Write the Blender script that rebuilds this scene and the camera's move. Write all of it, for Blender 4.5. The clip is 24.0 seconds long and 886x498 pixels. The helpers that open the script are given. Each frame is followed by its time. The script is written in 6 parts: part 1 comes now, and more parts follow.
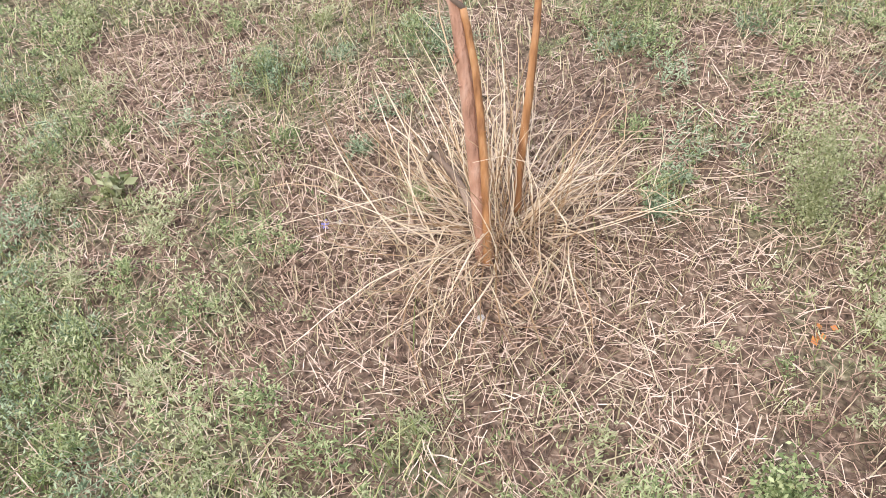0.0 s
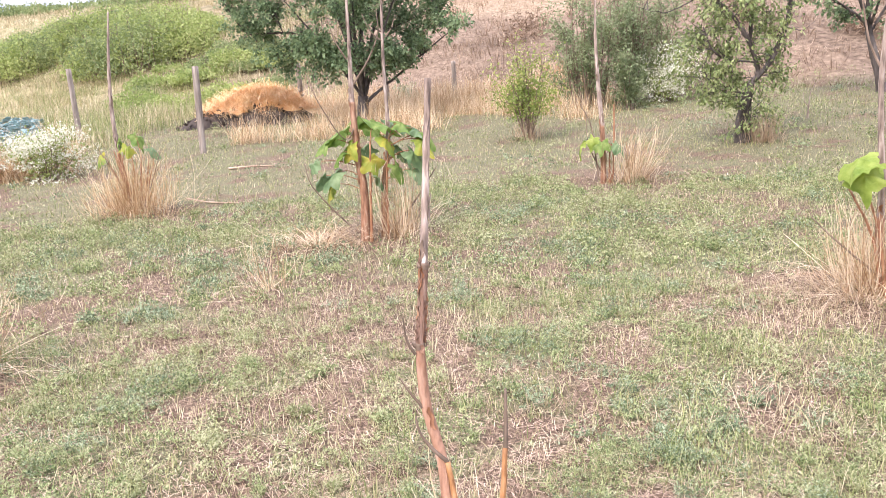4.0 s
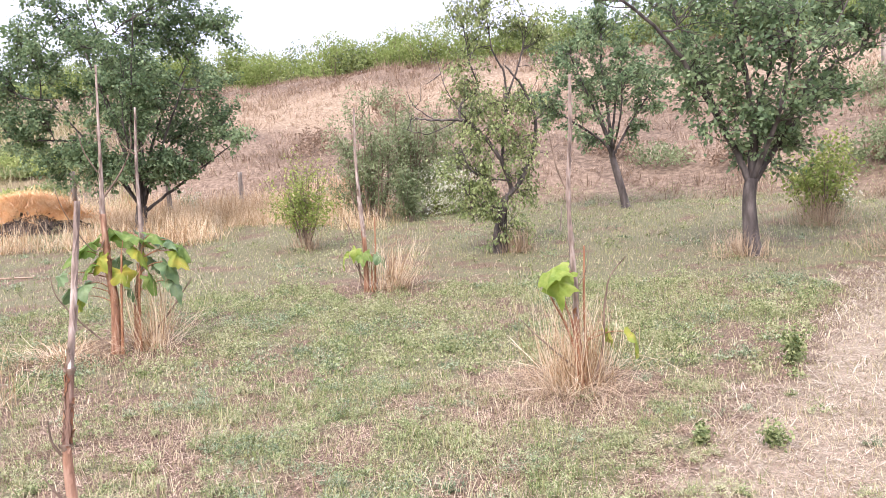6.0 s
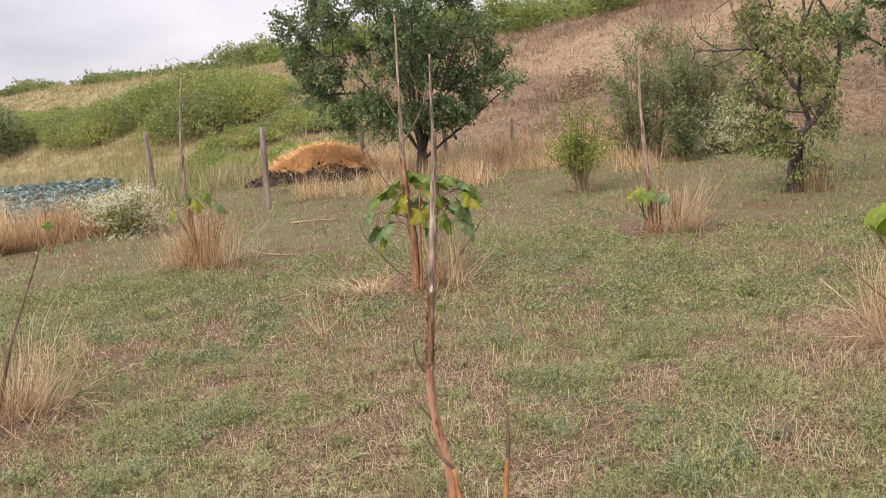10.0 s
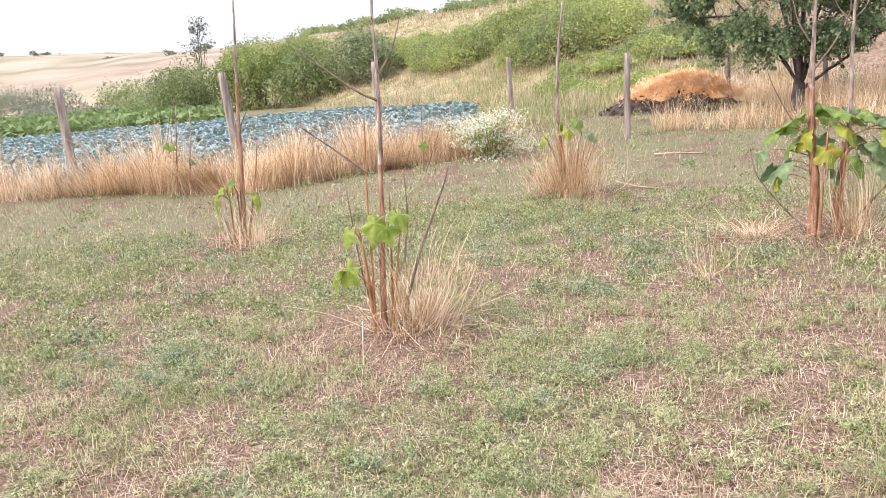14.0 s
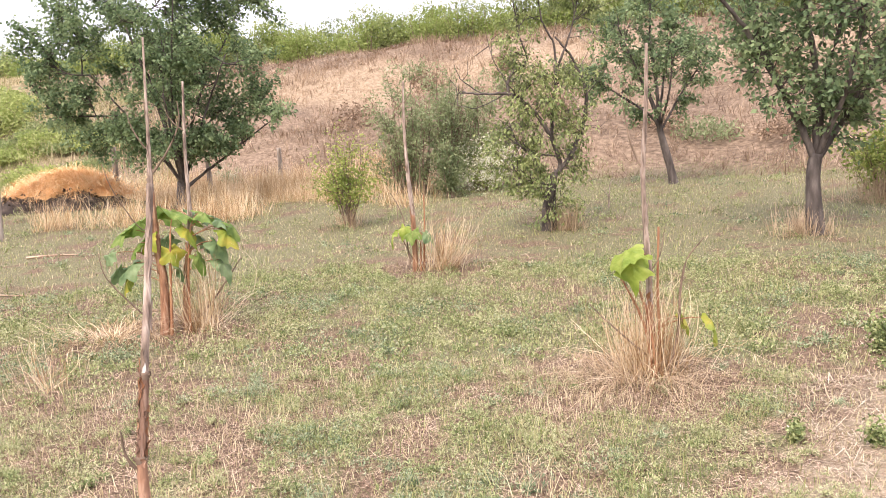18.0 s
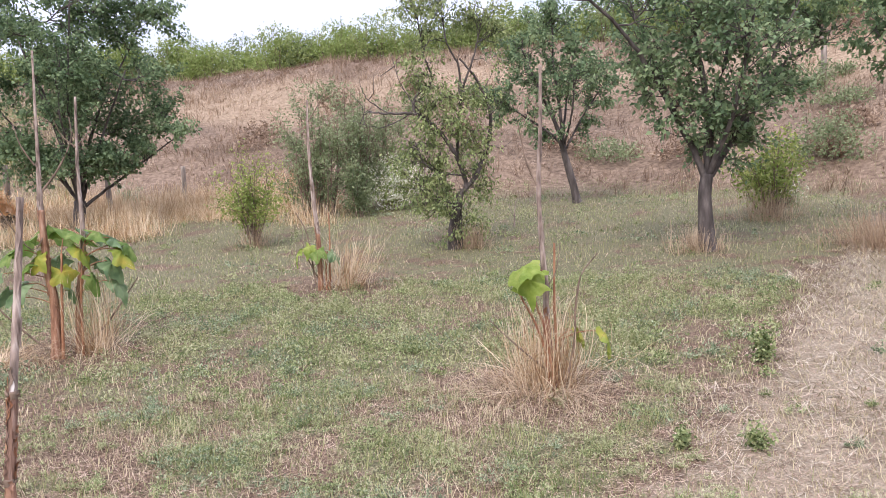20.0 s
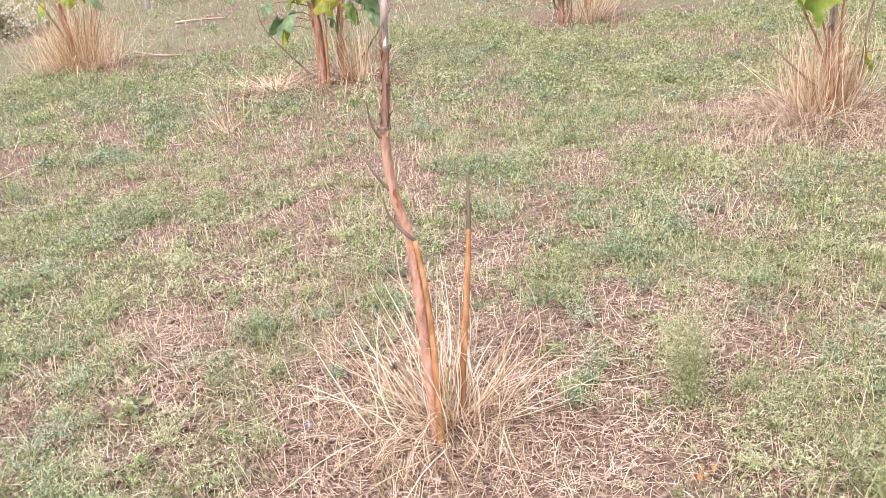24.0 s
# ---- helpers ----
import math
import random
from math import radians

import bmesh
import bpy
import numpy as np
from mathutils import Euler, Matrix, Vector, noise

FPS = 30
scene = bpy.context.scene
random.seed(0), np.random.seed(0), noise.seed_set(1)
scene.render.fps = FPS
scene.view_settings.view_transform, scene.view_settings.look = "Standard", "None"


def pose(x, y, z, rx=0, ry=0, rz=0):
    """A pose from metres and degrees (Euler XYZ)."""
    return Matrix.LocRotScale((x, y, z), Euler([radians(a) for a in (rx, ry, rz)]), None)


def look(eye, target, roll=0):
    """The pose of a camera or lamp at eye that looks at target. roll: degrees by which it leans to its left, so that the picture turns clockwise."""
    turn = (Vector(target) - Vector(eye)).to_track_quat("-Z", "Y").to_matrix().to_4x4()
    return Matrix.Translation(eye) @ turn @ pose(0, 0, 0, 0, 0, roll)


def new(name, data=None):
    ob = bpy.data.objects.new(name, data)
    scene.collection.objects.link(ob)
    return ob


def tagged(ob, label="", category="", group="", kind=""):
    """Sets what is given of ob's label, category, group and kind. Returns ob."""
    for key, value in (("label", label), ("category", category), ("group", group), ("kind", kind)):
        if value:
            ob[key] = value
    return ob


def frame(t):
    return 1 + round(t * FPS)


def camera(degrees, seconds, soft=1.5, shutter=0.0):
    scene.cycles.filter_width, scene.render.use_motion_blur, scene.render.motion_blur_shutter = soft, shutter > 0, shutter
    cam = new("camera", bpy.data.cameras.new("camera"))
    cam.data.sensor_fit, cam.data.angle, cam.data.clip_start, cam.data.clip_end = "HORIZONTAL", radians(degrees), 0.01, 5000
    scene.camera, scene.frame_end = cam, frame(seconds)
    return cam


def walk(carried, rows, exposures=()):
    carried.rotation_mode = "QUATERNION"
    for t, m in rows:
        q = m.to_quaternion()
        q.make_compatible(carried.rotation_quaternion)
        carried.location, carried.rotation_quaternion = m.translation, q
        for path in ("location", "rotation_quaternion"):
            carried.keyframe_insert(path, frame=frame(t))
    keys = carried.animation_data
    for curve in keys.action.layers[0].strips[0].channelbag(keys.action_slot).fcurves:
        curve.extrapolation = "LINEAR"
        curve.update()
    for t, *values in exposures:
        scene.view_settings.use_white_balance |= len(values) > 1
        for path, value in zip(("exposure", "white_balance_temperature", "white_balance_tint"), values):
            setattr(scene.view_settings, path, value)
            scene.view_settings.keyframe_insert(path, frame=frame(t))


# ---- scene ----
cam = camera(56.2, 24.0, soft=0.75)
PATH = [
    (0, (0.151, 0.257, 1.437), (0.01, 1.639, -0.001), -6.5),
    (0.5, (0.198, 0.271, 1.477), (0.058, 1.691, 0.075), -6.0),
    (1, (0.222, 0.231, 1.49), (0.066, 1.78, 0.234), -5.1),
    (1.5, (0.247, 0.208, 1.544), (0.084, 1.886, 0.468), -4.1),
    (2, (0.202, 0.122, 1.514), (0.13, 1.971, 0.756), -3.3),
    (2.5, (0.272, 0.02, 1.531), (0.182, 1.893, 0.834), -4.1),
    (4.5, (0.171, -0.415, 1.632), (0.13, 1.559, 1.314), -3.4),
    (5, (0.396, -0.522, 1.638), (0.592, 1.453, 1.386), -1.6),
    (5.5, (0.549, -0.594, 1.62), (0.861, 1.367, 1.378), -1.4),
    (6, (0.627, -0.679, 1.64), (1.042, 1.267, 1.443), -2.4),
    (6.5, (0.677, -0.699, 1.632), (1.171, 1.231, 1.462), -3.1),
    (7, (0.663, -0.706, 1.633), (1.153, 1.225, 1.455), -3.3),
    (7.5, (0.643, -0.697, 1.652), (1.126, 1.237, 1.484), -3.1),
    (8, (0.581, -0.681, 1.667), (0.963, 1.278, 1.532), -2.6),
    (8.5, (0.515, -0.684, 1.661), (0.678, 1.305, 1.531), -2.7),
    (9, (0.458, -0.689, 1.647), (0.431, 1.305, 1.498), -3.6),
    (9.5, (0.406, -0.661, 1.634), (0.248, 1.323, 1.439), -4.8),
    (11.5, (0.213, -0.479, 1.471), (-0.079, 1.368, 0.763), -4.7),
    (12, (0.08, -0.401, 1.457), (-0.236, 1.394, 0.633), -4.1),
    (12.5, (-0.058, -0.382, 1.45), (-0.532, 1.355, 0.581), -4.0),
    (13, (-0.15, -0.406, 1.492), (-0.878, 1.286, 0.712), -4.7),
    (13.5, (-0.144, -0.431, 1.572), (-1.056, 1.254, 0.997), -4.8),
    (14, (-0.133, -0.446, 1.618), (-1.093, 1.263, 1.221), -4.1),
    (14.5, (-0.117, -0.428, 1.625), (-1.024, 1.321, 1.277), -3.9),
    (15, (-0.041, -0.405, 1.638), (-0.772, 1.426, 1.299), -3.6),
    (15.5, (0.047, -0.371, 1.629), (-0.458, 1.535, 1.294), -3.0),
    (16, (0.126, -0.372, 1.631), (-0.213, 1.575, 1.328), -2.5),
    (16.5, (0.211, -0.344, 1.625), (0.023, 1.624, 1.326), -2.3),
    (17, (0.332, -0.312, 1.622), (0.345, 1.662, 1.305), -2.2),
    (17.5, (0.415, -0.308, 1.633), (0.584, 1.662, 1.328), -2.5),
    (18, (0.474, -0.336, 1.656), (0.808, 1.62, 1.403), -2.5),
    (18.5, (0.518, -0.346, 1.654), (0.997, 1.582, 1.424), -1.9),
    (19, (0.548, -0.376, 1.645), (1.087, 1.539, 1.437), -2.1),
    (19.5, (0.547, -0.394, 1.638), (1.088, 1.519, 1.424), -2.2),
    (21.5, (0.538, -0.392, 1.639), (1.086, 1.52, 1.426), -2.2),
    (22, (0.519, -0.383, 1.612), (1.013, 1.537, 1.348), -2.2),
    (22.5, (0.434, -0.352, 1.563), (0.694, 1.59, 1.161), -2.9),
    (23, (0.366, -0.357, 1.544), (0.474, 1.581, 1.061), -3.4),
    (23.5, (0.266, -0.395, 1.483), (0.308, 1.503, 0.855), -4.0),
    (24, (0.164, -0.447, 1.425), (0.17, 1.409, 0.681), -4.9),
]
EXPOSURES = [(0.0, 0.76, 6450, 13), (1.0, 0.74, 6560, 15), (2.0, 0.91, 6610, 14), (2.5, 0.99, 6610, 14), (4.5, 1.27, 6510, 20), (5.0, 1.21, 6510, 20), (5.5, 1.17, 6480, 20), (6.0, 1.12, 6450, 21), (6.5, 0.53, 6340, 20), (7.0, 0.41, 6230, 18), (8.0, 0.42, 7450, 19), (9.0, 0.14, 7800, 17), (9.5, 0.14, 7800, 17), (11.5, 0.99, 7200, 16), (12.0, 1.0, 6960, 15), (13.0, 1.2, 6480, 13), (13.5, 1.23, 6570, 16), (14.0, 1.07, 6740, 19), (14.5, 0.36, 7245, 19), (15.0, 0.19, 7530, 19), (16.0, 0.28, 8130, 18), (17.0, 0.4, 8180, 17), (18.0, 1.09, 7260, 19), (18.5, 0.84, 6885, 19), (19.0, 0.56, 6510, 19), (19.5, 0.56, 6460, 19), (21.5, 1.04, 5810, 20), (22.0, 1.09, 5810, 21), (23.0, 1.31, 6460, 23), (24.0, 1.16, 6550, 21)]
walk(cam, [(t, look(eye, target, roll)) for t, eye, target, roll in PATH], EXPOSURES)
RNG = np.random.default_rng(7)

# ---- world and light: a bright overcast day, sun veiled high behind the camera ----
world = bpy.data.worlds.new("sky")
scene.world = world
world.use_nodes = True
wt = world.node_tree
wn, wl = wt.nodes, wt.links
wn.clear()
SUN_EL, SUN_AZ = radians(48), radians(215)
sky = wn.new("ShaderNodeTexSky")
sky.sky_type, sky.sun_disc, sky.sun_elevation, sky.sun_rotation = "NISHITA", False, SUN_EL, SUN_AZ
dim = wn.new("ShaderNodeVectorMath")
dim.operation = "SCALE"
dim.inputs["Scale"].default_value = 0.10
coord, cloud, cramp = wn.new("ShaderNodeTexCoord"), wn.new("ShaderNodeTexNoise"), wn.new("ShaderNodeValToRGB")
stretch = wn.new("ShaderNodeMapping")
stretch.inputs["Scale"].default_value = (1.0, 1.0, 3.2)
cloud.inputs["Scale"].default_value, cloud.inputs["Detail"].default_value = 2.2, 6
cramp.color_ramp.elements[0].position, cramp.color_ramp.elements[0].color = 0.32, (0.445, 0.50, 0.65, 1)
cramp.color_ramp.elements[1].position, cramp.color_ramp.elements[1].color = 0.62, (0.775, 0.825, 0.99, 1)
veil, back, wout = wn.new("ShaderNodeMix"), wn.new("ShaderNodeBackground"), wn.new("ShaderNodeOutputWorld")
veil.data_type = "RGBA"
veil.inputs["Factor"].default_value = 0.82
wl.new(sky.outputs["Color"], dim.inputs[0])
wl.new(coord.outputs["Generated"], stretch.inputs["Vector"])
wl.new(stretch.outputs["Vector"], cloud.inputs["Vector"])
wl.new(cloud.outputs["Fac"], cramp.inputs["Fac"])
wl.new(dim.outputs["Vector"], veil.inputs[6])
wl.new(cramp.outputs["Color"], veil.inputs[7])
high, lift, zenith = wn.new("ShaderNodeSeparateXYZ"), wn.new("ShaderNodeMapRange"), wn.new("ShaderNodeVectorMath")
lift.inputs["To Min"].default_value, lift.inputs["To Max"].default_value = 0.80, 1.88
zenith.operation = "SCALE"
wl.new(coord.outputs["Generated"], high.inputs[0])
wl.new(high.outputs["Z"], lift.inputs["Value"])
wl.new(veil.outputs[2], zenith.inputs[0])
wl.new(lift.outputs["Result"], zenith.inputs["Scale"])
wl.new(zenith.outputs["Vector"], back.inputs["Color"])
wl.new(back.outputs["Background"], wout.inputs["Surface"])
back.inputs["Strength"].default_value = 1.1
sun_data = bpy.data.lights.new("sun", "SUN")
sun_data.energy, sun_data.angle, sun_data.color = 2.0, radians(24), (1.0, 0.94, 0.86)
sun = new("sun", sun_data)
sun.matrix_world = look((math.sin(SUN_AZ) * math.cos(SUN_EL) * 50, math.cos(SUN_AZ) * math.cos(SUN_EL) * 50, math.sin(SUN_EL) * 50), (0, 0, 0))


# ---- materials ----
def mat(name, stops, scale=4.0, rough=0.8, bump=0.0, stretch=(1, 1, 1), vary=0.0, through_light=0.0, detail=5.0, bump_scale=None, span=0.4):
    """A procedural surface. stops: colours of a noise ramp; vary: how much single pieces differ in brightness; through_light: how much light a leaf lets through."""
    m = bpy.data.materials.new(name)
    m.use_nodes = True
    nt = m.node_tree
    n, l = nt.nodes, nt.links
    bsdf, out = n["Principled BSDF"], n["Material Output"]
    co, mp, no, ra = n.new("ShaderNodeTexCoord"), n.new("ShaderNodeMapping"), n.new("ShaderNodeTexNoise"), n.new("ShaderNodeValToRGB")
    mp.inputs["Scale"].default_value = stretch
    no.inputs["Scale"].default_value, no.inputs["Detail"].default_value = scale, detail
    el = ra.color_ramp.elements
    while len(el) < len(stops):
        el.new(0.5)
    for i, c in enumerate(stops):
        el[i].position, el[i].color = 0.5 + span * (i / max(1, len(stops) - 1) - 0.5), (*c, 1)
    l.new(co.outputs["Object"], mp.inputs["Vector"])
    l.new(mp.outputs["Vector"], no.inputs["Vector"])
    fac = no.outputs["Fac"]
    if vary:
        geo, mx = n.new("ShaderNodeNewGeometry"), n.new("ShaderNodeMath")
        mx.operation = "MULTIPLY_ADD"
        l.new(geo.outputs["Random Per Island"], mx.inputs[0])
        mx.inputs[1].default_value = vary
        sub = n.new("ShaderNodeMath")
        sub.operation = "SUBTRACT"
        l.new(fac, sub.inputs[0])
        sub.inputs[1].default_value = vary / 2
        l.new(sub.outputs[0], mx.inputs[2])
        fac = mx.outputs[0]
    l.new(fac, ra.inputs["Fac"])
    l.new(ra.outputs["Color"], bsdf.inputs["Base Color"])
    bsdf.inputs["Roughness"].default_value = rough
    bsdf.inputs["Specular IOR Level"].default_value = 0.25
    if bump:
        bn, bp = n.new("ShaderNodeTexNoise"), n.new("ShaderNodeBump")
        bn.inputs["Scale"].default_value, bn.inputs["Detail"].default_value = bump_scale or scale * 3, 6
        l.new(mp.outputs["Vector"], bn.inputs["Vector"])
        l.new(bn.outputs["Fac"], bp.inputs["Height"])
        bp.inputs["Strength"].default_value, bp.inputs["Distance"].default_value = bump, 0.02
        l.new(bp.outputs["Normal"], bsdf.inputs["Normal"])
    if through_light:
        tr, ms = n.new("ShaderNodeBsdfTranslucent"), n.new("ShaderNodeMixShader")
        l.new(ra.outputs["Color"], tr.inputs["Color"])
        ms.inputs[0].default_value = through_light
        l.new(bsdf.outputs[0], ms.inputs[1])
        l.new(tr.outputs[0], ms.inputs[2])
        l.new(ms.outputs[0], out.inputs["Surface"])
    return m


STRAW = mat("straw", [(0.24, 0.15, 0.10), (0.42, 0.29, 0.20), (0.56, 0.43, 0.31)], 3, 0.75, vary=0.7)
TRACK_STRAW = mat("track_straw", [(0.24, 0.185, 0.125), (0.43, 0.355, 0.255), (0.62, 0.535, 0.41)], 3, 0.8, vary=1.0, span=0.7)
STRAW_PINK = mat("straw_litter", [(0.08, 0.044, 0.029), (0.25, 0.155, 0.10), (0.45, 0.31, 0.213), (0.70, 0.54, 0.40)], 3, 0.8, vary=1.0, span=0.9)
HAY = mat("hay", [(0.33, 0.21, 0.11), (0.62, 0.455, 0.275), (0.82, 0.68, 0.48)], 3, 0.7, vary=0.7, through_light=0.3)
DRY_WEED = mat("dry_weed", [(0.18, 0.118, 0.078), (0.32, 0.225, 0.15), (0.46, 0.345, 0.24)], 1.0, 0.85, vary=0.45, through_light=0.2)
HAY_ROSE = mat("hay_rose", [(0.30, 0.205, 0.13), (0.45, 0.33, 0.215), (0.60, 0.47, 0.32)], 0.5, 0.75, vary=0.4, through_light=0.25)
HILL_HAY = mat("hill_hay", [(0.265, 0.185, 0.117), (0.435, 0.32, 0.215), (0.60, 0.475, 0.34)], 0.5, 0.8, vary=0.4, through_light=0.2)
HAY_ORANGE = mat("hay_orange", [(0.40, 0.25, 0.12), (0.64, 0.455, 0.26), (0.83, 0.67, 0.45)], 1.2, 0.7, vary=0.8, through_light=0.3)
GRASS = mat("grass_blade", [(0.14, 0.175, 0.052), (0.265, 0.30, 0.105), (0.45, 0.435, 0.205)], 1.2, 0.65, vary=0.7, through_light=0.3)
GRASS_TAN = mat("grass_drying", [(0.28, 0.24, 0.12), (0.48, 0.40, 0.235), (0.66, 0.56, 0.37)], 1.0, 0.7, vary=0.6, through_light=0.25)
WEED = mat("weed_leaf", [(0.11, 0.15, 0.052), (0.24, 0.285, 0.11), (0.42, 0.45, 0.22)], 7.0, 0.6, vary=0.7, through_light=0.15, span=0.5)
WEED_DARK = mat("weed_dark", [(0.095, 0.135, 0.066), (0.215, 0.27, 0.145), (0.39, 0.445, 0.27)], 7.0, 0.6, vary=0.7, through_light=0.15, span=0.5)
WEED_YELLOW = mat("weed_yellow", [(0.20, 0.22, 0.09), (0.335, 0.35, 0.165), (0.49, 0.485, 0.275)], 2.0, 0.6, vary=0.5, through_light=0.2)
TREE_LEAF = mat("tree_leaf", [(0.11, 0.17, 0.082), (0.195, 0.275, 0.138), (0.31, 0.395, 0.20)], 1.5, 0.68, vary=0.5, through_light=0.45)
TREE_LEAF_LIGHT = mat("tree_leaf_light", [(0.16, 0.21, 0.075), (0.25, 0.31, 0.115), (0.38, 0.42, 0.18)], 1.5, 0.5, vary=0.6, through_light=0.3)
SHRUB_LEAF = mat("shrub_leaf", [(0.19, 0.25, 0.06), (0.30, 0.36, 0.095), (0.42, 0.44, 0.14)], 1.5, 0.6, vary=0.5, through_light=0.35)
WILLOW_LEAF = mat("willow_leaf", [(0.145, 0.19, 0.085), (0.245, 0.29, 0.145), (0.37, 0.415, 0.22)], 1.5, 0.6, vary=0.4, through_light=0.4)
RIDGE_LEAF = mat("ridge_leaf", [(0.18, 0.24, 0.065), (0.29, 0.36, 0.11), (0.42, 0.46, 0.18)], 0.6, 0.7, vary=0.3, through_light=0.4)
FAR_LEAF = mat("far_leaf", [(0.14, 0.19, 0.075), (0.25, 0.305, 0.125), (0.37, 0.41, 0.185)], 0.4, 0.75, vary=0.4, through_light=0.35)
SCRUB_LEAF = mat("scrub_leaf", [(0.24, 0.30, 0.085), (0.36, 0.42, 0.135), (0.48, 0.51, 0.21)], 0.4, 0.75, vary=0.4, through_light=0.4)
# far foliage: air haze is mixed into the leaf colour, paler and greyer
HAZE_LEAF = mat("hazed_leaf", [(0.18, 0.20, 0.13), (0.25, 0.265, 0.18), (0.33, 0.34, 0.24)], 0.4, 0.8, vary=0.3, through_light=0.2)
CABBAGE = mat("cabbage_leaf", [(0.17, 0.27, 0.25), (0.26, 0.365, 0.345), (0.37, 0.47, 0.45)], 5, 0.55, vary=0.4, through_light=0.15)
CROP = mat("crop_leaf", [(0.13, 0.20, 0.07), (0.19, 0.27, 0.09), (0.26, 0.33, 0.13)], 1, 0.6, vary=0.4, through_light=0.2)
FLOWER = mat("white_flower", [(0.56, 0.55, 0.40), (0.76, 0.75, 0.60)], 8, 0.7, vary=0.3)
BIG_LEAF = mat("broad_leaf", [(0.11, 0.195, 0.045), (0.20, 0.30, 0.07), (0.34, 0.41, 0.13)], 12, 0.5, 0.6, through_light=0.45, bump_scale=40)
BIG_LEAF_LIGHT = mat("broad_leaf_light", [(0.18, 0.27, 0.04), (0.30, 0.39, 0.075), (0.43, 0.48, 0.13)], 10, 0.5, 0.5, through_light=0.45, bump_scale=40)
BIG_LEAF_YELLOW = mat("broad_leaf_yellowing", [(0.16, 0.25, 0.05), (0.30, 0.35, 0.06), (0.48, 0.40, 0.07)], 7, 0.5, 0.3, through_light=0.35, bump_scale=40)
BIG_LEAF_BLUE = mat("broad_leaf_cool", [(0.10, 0.17, 0.075), (0.17, 0.25, 0.11), (0.27, 0.35, 0.18)], 9, 0.5, 0.5, through_light=0.3, bump_scale=30)
BARK_RED = mat("bark_red_brown", [(0.12, 0.058, 0.036), (0.32, 0.165, 0.095), (0.50, 0.325, 0.225)], 50, 0.6, 0.5, (1, 1, 0.16), span=0.5)
BARK_ROSE = mat("bark_rosy", [(0.21, 0.105, 0.066), (0.40, 0.22, 0.14), (0.55, 0.37, 0.27)], 38, 0.6, 0.5, (1, 1, 0.3), span=0.6)
BARK_BROWN = mat("bark_peeling_brown", [(0.09, 0.052, 0.038), (0.25, 0.145, 0.10), (0.42, 0.29, 0.22)], 55, 0.7, 0.7, (1, 1, 0.12), span=0.5)
BARK_ORANGE = mat("bark_orange", [(0.17, 0.075, 0.033), (0.37, 0.178, 0.07), (0.51, 0.30, 0.15)], 45, 0.5, 0.4, (1, 1, 0.16), span=0.5)
BARK_SHOOT = mat("bark_shoot", [(0.16, 0.066, 0.034), (0.33, 0.155, 0.08), (0.46, 0.28, 0.165)], 45, 0.55, 0.3, (1, 1, 0.16), span=0.5)
DEAD_WOOD = mat("dead_wood", [(0.12, 0.088, 0.068), (0.32, 0.24, 0.19), (0.53, 0.435, 0.36)], 45, 0.85, 0.4, (1, 1, 0.16), span=0.4)
PALE_WOOD = mat("bare_pale_wood", [(0.48, 0.40, 0.33), (0.68, 0.61, 0.54)], 30, 0.8, 0.2, (1, 1, 0.2))
TWIG = mat("twig_bark", [(0.10, 0.075, 0.05), (0.20, 0.14, 0.10), (0.30, 0.22, 0.16)], 20, 0.8, 0.3, (1, 1, 0.3))
TREE_BARK = mat("tree_bark", [(0.045, 0.037, 0.032), (0.10, 0.083, 0.073), (0.19, 0.16, 0.14)], 9, 0.9, 0.9, (1, 1, 0.3))
POST_WOOD = mat("weathered_post", [(0.13, 0.105, 0.085), (0.29, 0.24, 0.195), (0.46, 0.395, 0.33)], 14, 0.9, 0.8, (1, 1, 0.12))
COMPOST_STRAW = mat("heap_straw", [(0.66, 0.36, 0.15), (0.93, 0.61, 0.31), (0.98, 0.82, 0.55)], 2.5, 0.75, vary=1.0, span=0.7)
MANURE = mat("manure", [(0.025, 0.02, 0.018), (0.06, 0.046, 0.038), (0.13, 0.10, 0.08)], 5, 0.95, 1.0, bump_scale=14)
STONE = mat("pale_pebble", [(0.5, 0.46, 0.4), (0.66, 0.62, 0.56)], 30, 0.8, 0.2)


